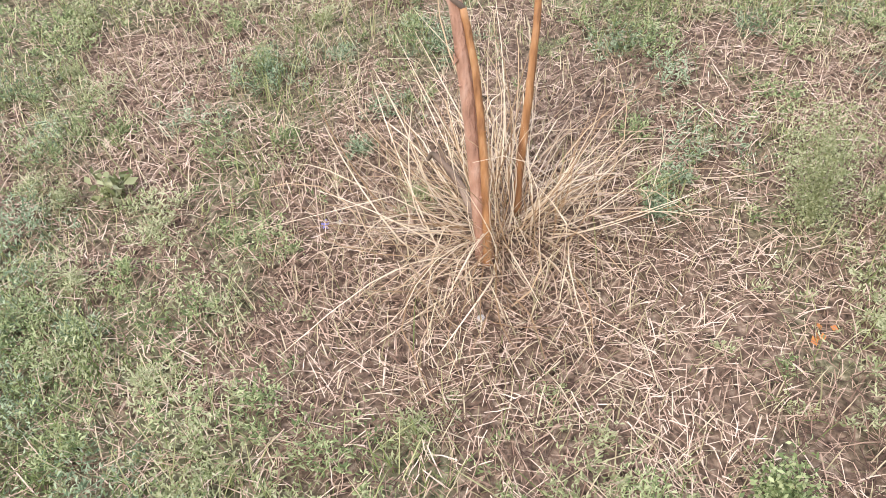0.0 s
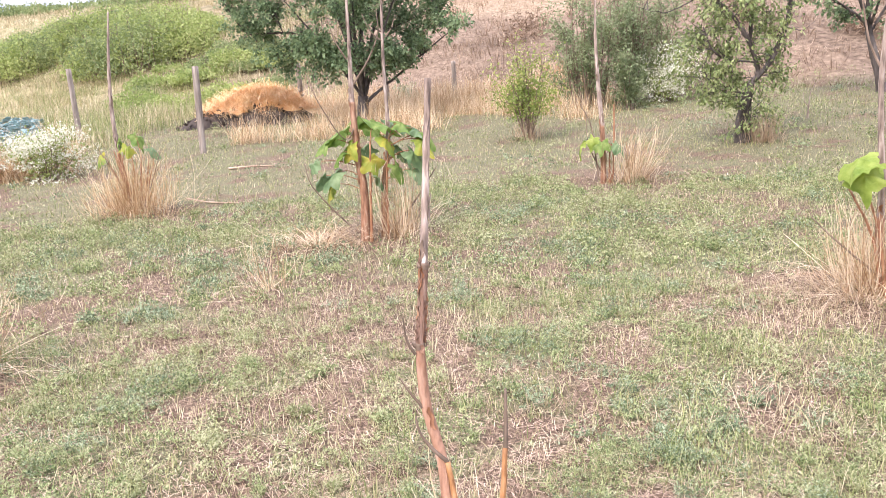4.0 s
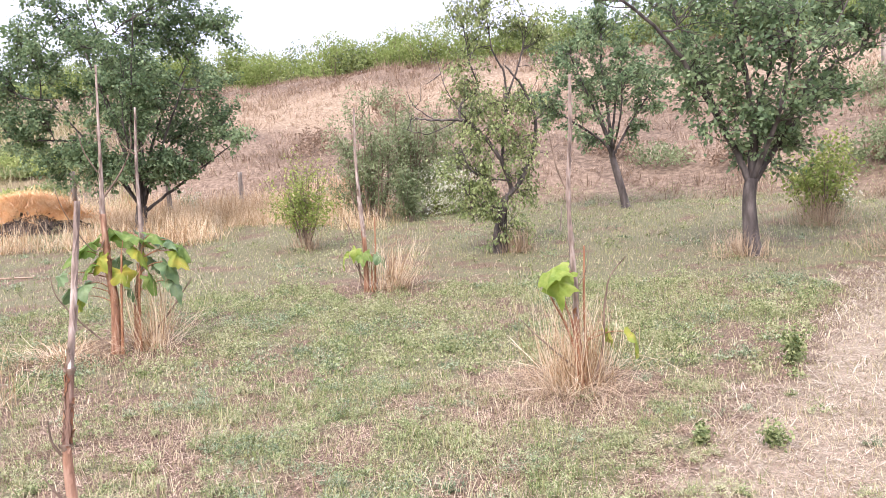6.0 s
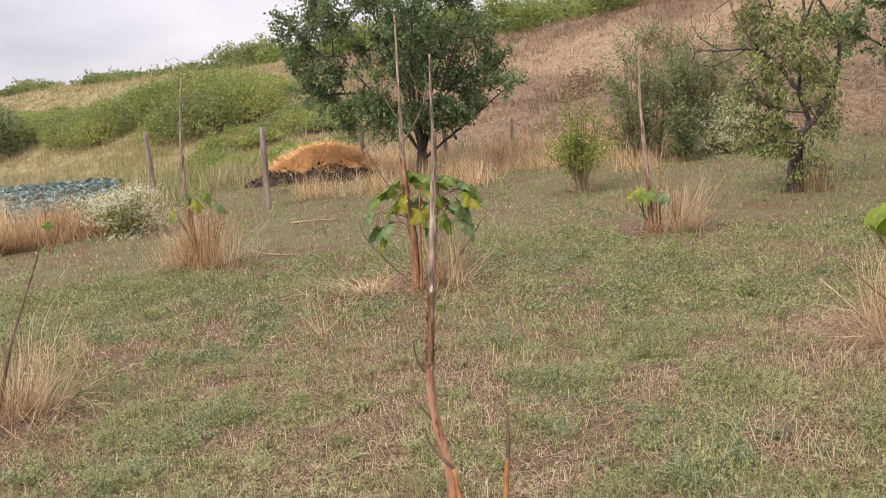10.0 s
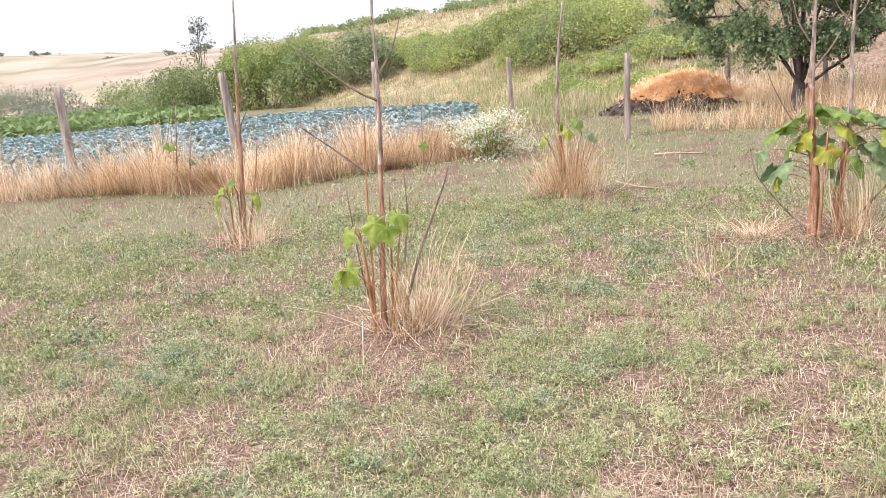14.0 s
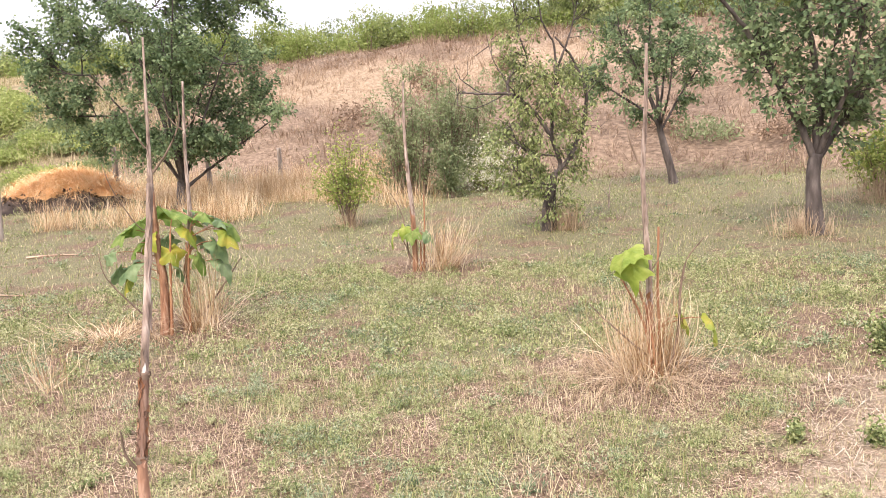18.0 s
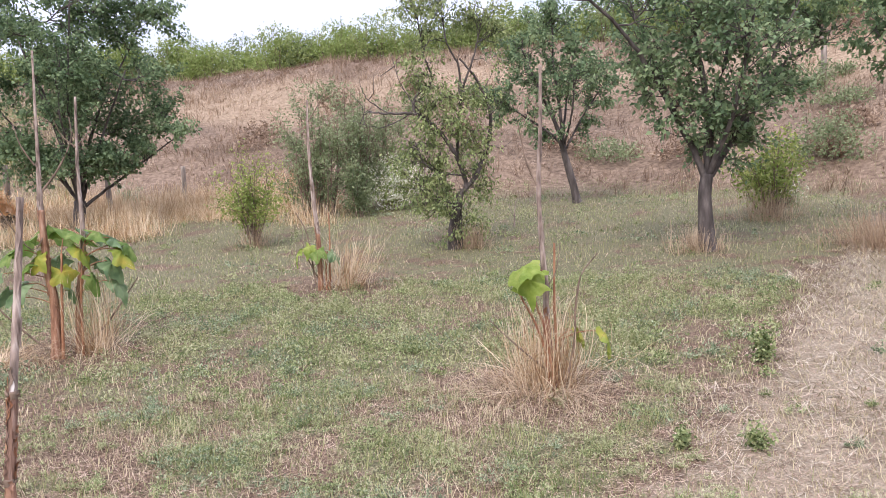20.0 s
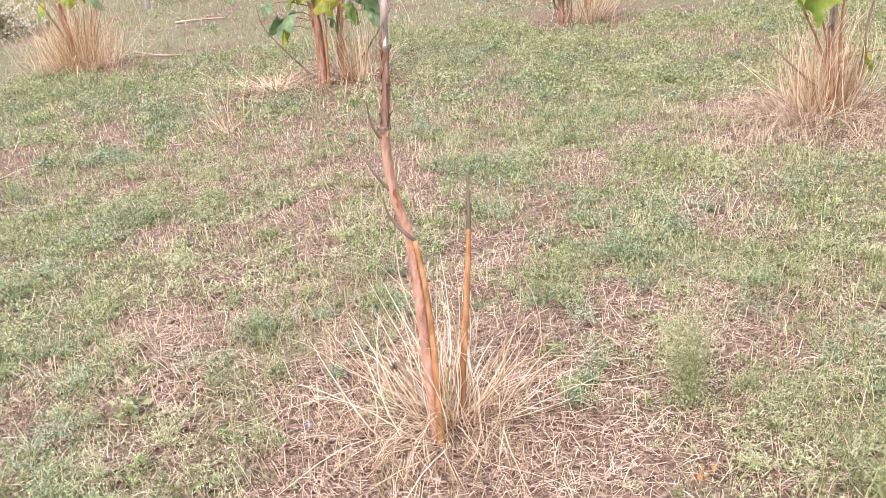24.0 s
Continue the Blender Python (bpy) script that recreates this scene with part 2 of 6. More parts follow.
def ground_material():
    """Yard soil under litter, the worn pale track, the red-tan slope and the greener slope beside it, told apart by place."""
    m = bpy.data.materials.new("ground")
    m.use_nodes = True
    n, l = m.node_tree.nodes, m.node_tree.links
    bsdf = n["Principled BSDF"]
    geo = n.new("ShaderNodeNewGeometry")
    sep = n.new("ShaderNodeSeparateXYZ")
    l.new(geo.outputs["Position"], sep.inputs[0])

    def noise_tex(scale, detail=6):
        t = n.new("ShaderNodeTexNoise")
        t.inputs["Scale"].default_value, t.inputs["Detail"].default_value = scale, detail
        l.new(geo.outputs["Position"], t.inputs["Vector"])
        return t.outputs["Fac"]

    def ramp(src, stops):
        r = n.new("ShaderNodeValToRGB")
        el = r.color_ramp.elements
        while len(el) < len(stops):
            el.new(0.5)
        for e, (p, c) in zip(el, stops):
            e.position, e.color = p, (*c, 1)
        l.new(src, r.inputs["Fac"])
        return r.outputs["Color"]

    def mathn(op, a, b):
        k = n.new("ShaderNodeMath")
        k.operation = op
        for s, v in zip(k.inputs, (a, b)):
            if isinstance(v, (int, float)):
                s.default_value = v
            else:
                l.new(v, s)
        return k.outputs[0]

    def mix(f, a, b):
        k = n.new("ShaderNodeMix")
        k.data_type = "RGBA"
        for s, v in ((k.inputs["Factor"], f), (k.inputs[6], a), (k.inputs[7], b)):
            l.new(v, s)
        return k.outputs[2]

    def step(src, lo, hi):
        k = n.new("ShaderNodeMapRange")
        k.interpolation_type = "SMOOTHSTEP"
        l.new(src, k.inputs["Value"])
        k.inputs["From Min"].default_value, k.inputs["From Max"].default_value = lo, hi
        return k.outputs["Result"]

    fine, mid, wide = noise_tex(60), noise_tex(4.5), noise_tex(0.5, 4)
    soil = ramp(fine, [(0.3, (0.045, 0.031, 0.021)), (0.55, (0.18, 0.122, 0.082)), (0.75, (0.40, 0.297, 0.208))])
    turf = ramp(fine, [(0.3, (0.042, 0.042, 0.021)), (0.55, (0.185, 0.172, 0.095)), (0.75, (0.40, 0.35, 0.22))])
    cover = n.new("ShaderNodeAttribute")
    cover.attribute_name = "cover"
    yard = mix(step(mathn("ADD", cover.outputs["Fac"], mathn("MULTIPLY", mathn("SUBTRACT", mid, 0.5), 0.3)), 0.40, 0.58), soil, turf)
    worn = ramp(fine, [(0.3, (0.19, 0.15, 0.10)), (0.55, (0.33, 0.265, 0.185)), (0.75, (0.47, 0.39, 0.285))])
    side = mathn("ADD", mathn("SUBTRACT", mathn("MULTIPLY", sep.outputs["X"], 0.67), mathn("MULTIPLY", sep.outputs["Y"], 0.742)), mathn("MULTIPLY", mid, 1.2))
    lane = mathn("MULTIPLY", step(side, -0.1, 0.35), mathn("SUBTRACT", 1.0, step(side, 2.8, 3.6)))
    col = mix(mathn("MULTIPLY", lane, step(mathn("ADD", sep.outputs["X"], mathn("MULTIPLY", mathn("SUBTRACT", mid, 0.5), 1.2)), 1.5, 2.4)), yard, worn)
    slope = mix(step(noise_tex(0.35, 5), 0.42, 0.6), ramp(noise_tex(7.0), [(0.3, (0.09, 0.064, 0.044)), (0.5, (0.17, 0.121, 0.084)), (0.7, (0.27, 0.198, 0.139))]), ramp(noise_tex(7.0), [(0.3, (0.125, 0.085, 0.057)), (0.5, (0.215, 0.153, 0.105)), (0.7, (0.32, 0.236, 0.163))]))
    green_slope = ramp(noise_tex(1.4), [(0.3, (0.15, 0.15, 0.065)), (0.5, (0.28, 0.245, 0.13)), (0.72, (0.45, 0.36, 0.225))])
    plain = mix(step(noise_tex(0.012, 6), 0.46, 0.56), ramp(noise_tex(0.09, 8), [(0.35, (0.21, 0.165, 0.112)), (0.5, (0.30, 0.235, 0.165)), (0.65, (0.39, 0.31, 0.225))]), ramp(noise_tex(0.05, 8), [(0.35, (0.17, 0.175, 0.10)), (0.5, (0.27, 0.235, 0.155)), (0.65, (0.37, 0.30, 0.215))]))
    leftward = mathn("ADD", mathn("ADD", sep.outputs["X"], mathn("MULTIPLY", sep.outputs["Y"], 0.25)), mathn("MULTIPLY", wide, 6.0))
    belt = n.new("ShaderNodeAttribute")
    belt.attribute_name = "belt"
    slope = mix(belt.outputs["Fac"], slope, ramp(noise_tex(7.0), [(0.3, (0.26, 0.185, 0.115)), (0.5, (0.39, 0.29, 0.185)), (0.7, (0.53, 0.41, 0.28))]))
    hill = mix(step(leftward, -3.0, 8.0), green_slope, slope)
    col = mix(step(mathn("ADD", sep.outputs["Z"], mathn("MULTIPLY", wide, 0.3)), 0.55, 1.0), col, hill)
    far = mathn("ADD", mathn("MULTIPLY", sep.outputs["X"], -1.0), mathn("MULTIPLY", sep.outputs["Y"], 0.6))
    col = mix(step(far, 95.0, 150.0), col, plain)
    l.new(col, bsdf.inputs["Base Color"])
    bsdf.inputs["Roughness"].default_value = 0.95
    bsdf.inputs["Specular IOR Level"].default_value = 0.1
    bp = n.new("ShaderNodeBump")
    l.new(noise_tex(25), bp.inputs["Height"])
    bp.inputs["Strength"].default_value, bp.inputs["Distance"].default_value = 0.8, 0.03
    l.new(bp.outputs["Normal"], bsdf.inputs["Normal"])
    return m


GROUND = ground_material()


# ---- mesh tools ----
class Heap:
    """Gathers vertices and faces, and turns them into one mesh."""

    def __init__(self):
        self.v, self.q, self.t, self.n = [], [], [], 0

    def add(self, verts, quads=None, tris=None):
        if quads is not None and len(quads):
            self.q.append(np.asarray(quads) + self.n)
        if tris is not None and len(tris):
            self.t.append(np.asarray(tris) + self.n)
        self.v.append(np.asarray(verts, float))
        self.n += len(verts)

    def mesh(self, name, material, smooth=False):
        me = bpy.data.meshes.new(name)
        v = np.concatenate(self.v)
        q = np.concatenate(self.q) if self.q else np.zeros((0, 4), int)
        t = np.concatenate(self.t) if self.t else np.zeros((0, 3), int)
        me.vertices.add(len(v))
        me.vertices.foreach_set("co", v.ravel())
        me.loops.add(q.size + t.size)
        me.loops.foreach_set("vertex_index", np.concatenate([q.ravel(), t.ravel()]).astype(np.int32))
        me.polygons.add(len(q) + len(t))
        starts = np.concatenate([np.arange(len(q)) * 4, q.size + np.arange(len(t)) * 3]).astype(np.int32)
        me.polygons.foreach_set("loop_start", starts)
        if smooth:
            me.polygons.foreach_set("use_smooth", np.ones(len(q) + len(t), bool))
        me.materials.append(material)
        me.update(calc_edges=True)
        return me


def part(name, heap, material, parent, label="", smooth=True):
    ob = new(name, heap.mesh(name, material, smooth))
    ob.parent = parent
    if label:
        tagged(ob, label)
    return ob


def thing(name, place, label, category, group="", kind=""):
    ob = new(name)
    ob.empty_display_size = 0.1
    ob.location = place
    return tagged(ob, label, category, group, kind)


def stuff(name, heap, material, label, category, smooth=False):
    return tagged(new(name, heap.mesh(name, material, smooth)), label, category, kind="stuff")


def rows_norm(a):
    return a / np.maximum(np.linalg.norm(a, axis=-1, keepdims=True), 1e-9)


def spline(points, steps):
    """A smooth line through points (Catmull-Rom)."""
    p = np.asarray(points, float)
    if len(p) == 2:
        p = np.array([p[0], p.mean(0), p[1]])
    p = np.vstack([2 * p[0] - p[1], p, 2 * p[-1] - p[-2]])
    out = []
    for i in range(1, len(p) - 2):
        for u in np.arange(steps) / steps:
            out.append(0.5 * (2 * p[i] + (p[i + 1] - p[i - 1]) * u + (2 * p[i - 1] - 5 * p[i] + 4 * p[i + 1] - p[i + 2]) * u * u
                              + (3 * p[i] - p[i - 1] - 3 * p[i + 1] + p[i + 2]) * u ** 3))
    return np.array(out + [p[-2]])


def tube(heap, line, r0, r1, sides=6, lumps=0.0, rng=RNG, flare=0.0, cap=True):
    """A tapered, slightly knobbly round branch along a line."""
    line = np.asarray(line, float)
    k = len(line)
    d = rows_norm(np.gradient(line, axis=0))
    side = rows_norm(np.cross(d, np.where(np.abs(d[:, 2:3]) > 0.9, [[1.0, 0, 0]], [[0, 0, 1.0]])))
    up = np.cross(side, d)
    u = np.linspace(0, 1, k)
    gap = np.linalg.norm(line[-1] - line[0]) / max(k - 1, 1)
    h = int(np.clip(3 * r0 / max(gap, 1e-4), 2, max(2, (k - 1) // 2)))
    jitter = np.convolve(np.pad(rng.normal(size=k), h, "edge"), np.ones(2 * h + 1), "valid") / math.sqrt(2 * h + 1) * 0.7
    r = (r0 + (r1 - r0) * u) * (1 + lumps * jitter) * (1 + flare * np.exp(-u * 14))
    a = np.linspace(0, 2 * np.pi, sides, endpoint=False)
    wob = 1 + lumps * (0.35 * rng.normal(size=(k, sides)) + 1.2 * rng.normal(size=(1, sides)))
    ring = line[:, None] + (side[:, None] * np.cos(a)[None, :, None] + up[:, None] * np.sin(a)[None, :, None]) * (r[:, None] * wob)[..., None]
    i, j = np.meshgrid(np.arange(k - 1), np.arange(sides), indexing="ij")
    j2 = (j + 1) % sides
    quads = np.stack([i * sides + j, i * sides + j2, (i + 1) * sides + j2, (i + 1) * sides + j], -1).reshape(-1, 4)
    verts = ring.reshape(-1, 3)
    tris = []
    if cap:
        verts = np.vstack([verts, line[-1]])
        tris = [[(k - 1) * sides + b, (k - 1) * sides + (b + 1) % sides, k * sides] for b in range(sides)]
    heap.add(verts, quads, tris)


def blades(heap, base, tip, width, sag, rng=RNG):
    """Many grass blades at once: each bends from its base to its tip, and narrows to a point."""
    n = len(base)
    d = tip - base
    side = np.stack([-d[:, 1], d[:, 0], np.zeros(n)], -1)
    turn = rng.normal(size=(n, 3))
    turn[:, 2] *= 0.2
    side = rows_norm(np.where(np.linalg.norm(side, axis=1, keepdims=True) < 0.3 * np.linalg.norm(d, axis=1, keepdims=True), turn, side))
    w = np.broadcast_to(width, (n,))[:, None] / 2
    s = np.broadcast_to(sag, (n,))[:, None] * np.array([[0, 0, 1.0]]) * np.linalg.norm(d, axis=1, keepdims=True)
    mid = base + d * 0.55 + s
    v = np.stack([base - side * w, base + side * w, mid - side * w * 0.8, mid + side * w * 0.8, tip], 1).reshape(-1, 3)
    o = np.arange(n)[:, None] * 5
    heap.add(v, o + np.array([[0, 1, 3, 2]]), o + np.array([[2, 3, 4]]))


def straws(heap, base, tip, width, arch, rng=RNG):
    """Long dry stalks: each rises in an arc, some of them broken over, and narrows towards its tip."""
    n, k = len(base), 6
    t = np.linspace(0, 1, k)[None, :, None]
    d = tip - base
    ln = np.linalg.norm(d, axis=1)[:, None, None]
    bend = rng.normal(0, 0.10, (n, 1, 3)) * [1, 1, 0.2]
    lift = np.broadcast_to(arch, (n,))[:, None, None] * np.array([0, 0, 1.0])
    p = base[:, None] + d[:, None] * t + ln * (4 * t * (1 - t)) * (bend + lift)
    broken = (rng.random(n) < 0.3)[:, None, None] * rng.uniform(0.3, 1.1, (n, 1, 1)) * np.maximum(t - rng.uniform(0.45, 0.75, (n, 1, 1)), 0)
    p = p + broken * ln * (rng.normal(0, 0.5, (n, 1, 3)) * [1, 1, 0] + np.array([0, 0, -1.0]))
    p[..., 2] = np.maximum(p[..., 2], ground_z(p[..., 0], p[..., 1]) + 0.004)
    side = np.stack([-d[:, 1], d[:, 0], np.zeros(n)], -1) + rng.normal(0, 0.06, (n, 3))
    w = (np.broadcast_to(width, (n,)) / 2)[:, None, None] * (1 - 0.75 * t ** 2) * rows_norm(side)[:, None]
    v = np.stack([p - w, p + w], 2).reshape(-1, 3)
    o = (np.arange(n)[:, None] * 2 * k + np.arange(k - 1)[None] * 2).reshape(-1, 1)
    heap.add(v, o + np.array([[0, 1, 3, 2]]))


def slivers(heap, mid, way, length, width, tilt, rng=RNG, straight=False):
    """Many lying straws: thin ridged strips."""
    n = len(mid)
    d = np.stack([np.cos(way), np.sin(way), tilt], -1) * length[:, None] / 2
    side = np.stack([-np.sin(way), np.cos(way), np.zeros(n)], -1) * width[:, None] / 2
    if straight:
        heap.add(np.stack([mid - d - side, mid - d + side, mid + d + side * 0.5, mid + d - side * 0.5], 1).reshape(-1, 3), np.arange(n)[:, None] * 4 + np.array([[0, 1, 2, 3]]))
        return
    kink = side * rng.normal(0, 1.5, n)[:, None] + np.array([0, 0, 1.0]) * (length * rng.uniform(0, 0.06, n))[:, None]
    v = np.stack([mid - d - side, mid - d + side, mid + kink - side, mid + kink + side, mid + d - side * 0.5, mid + d + side * 0.5], 1).reshape(-1, 3)
    o = np.arange(n)[:, None] * 6
    heap.add(v, np.concatenate([o + np.array([[0, 1, 3, 2]]), o + np.array([[2, 3, 5, 4]])]))


def leaves(heap, at, size, rng=RNG, droop=0.3, long=1.5, level=0.0, plain=False):
    """Many small leaves, each folded along its midrib, in all directions. level: how far they spread flat towards the sky."""
    n = len(at)
    d = rows_norm(rng.normal(size=(n, 3)) * [1, 1, 1 - 0.7 * level] + np.array([0, 0, -droop]))
    s = rows_norm(np.cross(d, rng.normal(size=(n, 3)) * (1 - level) + np.array([0, 0, 1.6 * level])))
    nrm = np.cross(d, s)
    size = np.broadcast_to(size, (n,))[:, None] * rng.uniform(0.7, 1.25, n)[:, None]
    if plain:
        heap.add(np.stack([at, at + d * size * long * 0.6 + s * size * 0.9, at + d * size * long], 1).reshape(-1, 3), None, np.arange(n)[:, None] * 3 + np.array([[0, 1, 2]]))
        return
    v = np.stack([at, at + d * size * long * 0.5 + s * size * 0.5 + nrm * size * 0.12, at + d * size * long, at + d * size * long * 0.5 - s * size * 0.5 + nrm * size * 0.12], 1).reshape(-1, 3)
    o = np.arange(n)[:, None] * 4
    heap.add(v, None, np.concatenate([o + np.array([[0, 1, 2]]), o + np.array([[0, 2, 3]])]))


def rosettes(heap, base, reach, high, size, stalks, pairs, rng=RNG, long=2.4):
    """Many small weeds: each a tuft of bent upright stalks, feathered with narrow leaflets on both sides."""
    n = len(base)
    a = (np.arange(stalks) * 2.4)[None] + rng.uniform(0, 6.28, (n, 1)) + rng.normal(0, 0.4, (n, stalks))
    out = np.stack([np.cos(a), np.sin(a)], -1)
    ln = reach[:, None] * rng.uniform(0.2, 1.1, (n, stalks))
    rise = high[:, None] * rng.uniform(0.5, 1.3, (n, stalks))
    t = np.repeat(np.linspace(0.25, 1.0, pairs), 2)
    sgn = np.tile([-1.0, 1.0], pairs)
    flat = out[:, :, None] * (ln[..., None] * t ** 1.4)[..., None]
    z = rise[..., None] * (1.35 * t - 0.35 * t * t)
    at = base[:, None, None] + np.concatenate([flat, z[..., None]], -1)
    turn = a[..., None] + sgn * rng.uniform(0.3, 1.5, (n, stalks, 2 * pairs))
    d = rows_norm(np.stack([np.cos(turn), np.sin(turn), rng.normal(0.55, 0.45, turn.shape)], -1)).reshape(-1, 3)
    s = rows_norm(np.stack([-np.sin(turn), np.cos(turn), rng.normal(0, 0.6, turn.shape)], -1)).reshape(-1, 3)
    at = at.reshape(-1, 3)
    w = (size * rng.uniform(0.6, 1.3, len(at)) * np.tile(1.2 - 0.5 * t, n * stalks))[:, None]
    v = np.stack([at, at + d * w * long * 0.55 + s * w * 0.7, at + d * w * long], 1).reshape(-1, 3)
    heap.add(v, None, np.arange(len(at))[:, None] * 3 + np.array([[0, 1, 2]]))


def value_noise(x, y, scale, seed=0):
    """Smooth noise from 0 to 1 on a plane."""
    x, y = np.asarray(x) * scale + 37.7 * seed, np.asarray(y) * scale - 11.3 * seed
    xi, yi = np.floor(x), np.floor(y)
    fx, fy = x - xi, y - yi
    fx, fy = fx * fx * (3 - 2 * fx), fy * fy * (3 - 2 * fy)

    def h(a, b):
        s = np.sin(a * 127.1 + b * 311.7) * 43758.5453
        return s - np.floor(s)

    return (h(xi, yi) * (1 - fx) + h(xi + 1, yi) * fx) * (1 - fy) + (h(xi, yi + 1) * (1 - fx) + h(xi + 1, yi + 1) * fx) * fy


# ---- the ground ----
AZ = (-180, -120, -85, -60, -45, -35, -25, -15, 0, 15, 30, 45, 62, 90, 130, 180)
FOOT_R = (60, 60, 80, 110, 75, 48, 34, 27, 24, 22.5, 23, 21, 20, 24, 40, 60)
FOOT_Z = (0, 0, 0.2, 0.5, 0.5, 0.6, 0.6, 0.58, 0.5, 0.45, 0.62, 0.5, 0.5, 0.3, 0, 0)
RIDGE_R = (400, 400, 420, 420, 230, 125, 92, 72, 58, 50, 46, 44, 44, 60, 200, 400)
RIDGE_E = (1.0, 1.2, 2.6, 3.4, 2.95, 3.75, 4.45, 5.1, 5.8, 7.1, 7.6, 7.2, 7.0, 5.0, 2.0, 1.0)


def ground_z(x, y):
    """Height of the ground: a nearly level yard, then the slope of the hill up to its ridge."""
    x, y = np.asarray(x, float), np.asarray(y, float)
    dx, dy = x - 0.3, y + 0.3
    r, a = np.hypot(dx, dy), np.degrees(np.arctan2(dx, dy))
    rf, zf, rr = np.interp(a, AZ, FOOT_R), np.interp(a, AZ, FOOT_Z), np.interp(a, AZ, RIDGE_R)
    zr = 1.57 + rr * np.tan(np.radians(np.interp(a, AZ, RIDGE_E)))
    yard = zf * np.clip((r - 7) / (rf - 7), 0, 1)
    u = np.clip((r - rf) / (rr - rf), 0, 1)
    hill = (zr - zf) * (1.25 * u - 0.25 * u ** 3) * (1 - np.exp(-u * 14))
    beyond = np.clip(r - rr, 0, None)
    bumps = 0.05 * np.sin(0.9 * x + 0.4) * np.sin(0.7 * y + 1.1) * np.clip((r - 5) / 8, 0, 1)
    rough = u * (1 - u) * 2.2 * (np.sin(0.31 * x + 0.5 * np.sin(0.23 * y)) * np.sin(0.27 * y + 0.8) + 0.4 * np.sin(0.8 * x - 0.5 * y))
    return yard + hill + bumps + rough - 0.06 * beyond * np.exp(-beyond / 400)


STOOLS = [(0.11, 1.60), (-0.75, 7.49), (1.88, 9.65), (2.83, 4.89), (2.45, 4.65), (-3.11, 3.98), (-6.49, 6.34), (-3.80, 9.56)]
GREEN_SPOTS = [(-0.87, 1.35, 0.22), (-0.45, 0.95, 0.22), (-0.05, 1.1, 0.16), (-1.3, 2.9, 0.3), (0.95, 2.75, 0.25), (-0.55, 1.75, 0.15), (0.25, 3.4, 0.2), (-1.8, 2.2, 0.35), (0.55, 1.7, 0.12), (3.6, 5.9, 0.7), (3.3, 4.1, 0.3), (1.9, 6.4, 0.6), (0.57, 4.32, 0.25), (1.22, 4.7, 0.17), (1.45, 3.97, 0.2), (1.17, 2.7, 0.19), (1.42, 2.44, 0.12), (1.97, 3.24, 0.16), (2.14, 6.17, 0.14), (2.27, 4.15, 0.3), (-0.83, 2.71, 0.09), (-0.9, 3.86, 0.15), (-2.06, 5.13, 0.24), (-2.03, 4.11, 0.27), (-3.79, 7.02, 0.34), (0.39, 7.24, 0.31), (2.24, 6.2, 0.28), (-2.13, 6.61, 0.3)]
BARE_SPOTS = [(0.42, 3.57, 0.24), (1.58, 3.4, 0.28), (0.93, 3.98, 0.18), (-0.41, 3.34, 0.2), (0.82, 2.55, 0.18), (1.23, 2.26, 0.13), (-1, 2.6, 0.2), (-1.34, 4.23, 0.16), (2.27, 5.08, 0.27), (0.05, 4.39, 0.19), (0.83, 6, 0.22), (-1.5, 7.55, 0.33), (1.12, 4.3, 0.14), (2.9, 4.73, 0.27), (2.29, 2.85, 0.2), (-2.89, 5.56, 0.36), (-0.65, 5.57, 0.24), (-1.06, 4.5, 0.2), (-1.5, 3.55, 0.14), (-0.62, 3.77, 0.17), (0.65, 3.3, 0.25), (-2.38, 6.33, 0.19), (-5.19, 8.81, 0.36), (2.59, 9.66, 0.42), (-5.99, 4.88, 0.27), (-3.13, 5.69, 0.2), (-2.02, 2.09, 0.15), (-2.52, 1.5, 0.14), (-1.39, 2.16, 0.12)]


def worn_track(x, y):
    """Where the pale worn track runs, from 0 to 1."""
    side = 0.67 * x - 0.742 * y + 0.72 + 0.8 * (value_noise(x, y, 0.9, 5) - 0.5) + 0.5 * (value_noise(x, y, 3.7, 6) - 0.5)
    return np.clip(side / 0.5, 0, 1) * np.clip((3.6 - side) / 0.8, 0, 1) * np.clip((x - 1.5) / 0.9, 0, 1)


def greenness(x, y):
    """How much living plants cover the yard, from 0 to 1."""
    g = 0.18 * value_noise(x, y, 0.9, 1) + 0.26 * value_noise(x, y, 2.9, 2) + 0.28 * value_noise(x, y, 6.5, 22) + 0.28 * value_noise(x, y, 14.0, 23)
    for sx, sy in STOOLS:
        g = g - 0.55 * np.exp(-((x - sx) ** 2 + (y - sy) ** 2) / 0.22)
    for sx, sy, sr in GREEN_SPOTS:
        g = g + 0.20 * np.exp(-((x - sx) ** 2 + (y - sy) ** 2) / (sr * sr))
    for sx, sy, sr in BARE_SPOTS:
        g = g - 0.17 * np.exp(-((x - sx) ** 2 + (y - sy) ** 2 / 1.6) / (sr * sr))
    g = g - 0.05 * np.exp(-((x + 0.5) ** 2 + (y - 1.8) ** 2) / 1.6) - 0.005
    g = g + 0.07 * np.clip((np.hypot(x, y) - 6.5) / 2, 0, 1)
    return g - 0.6 * worn_track(x, y)


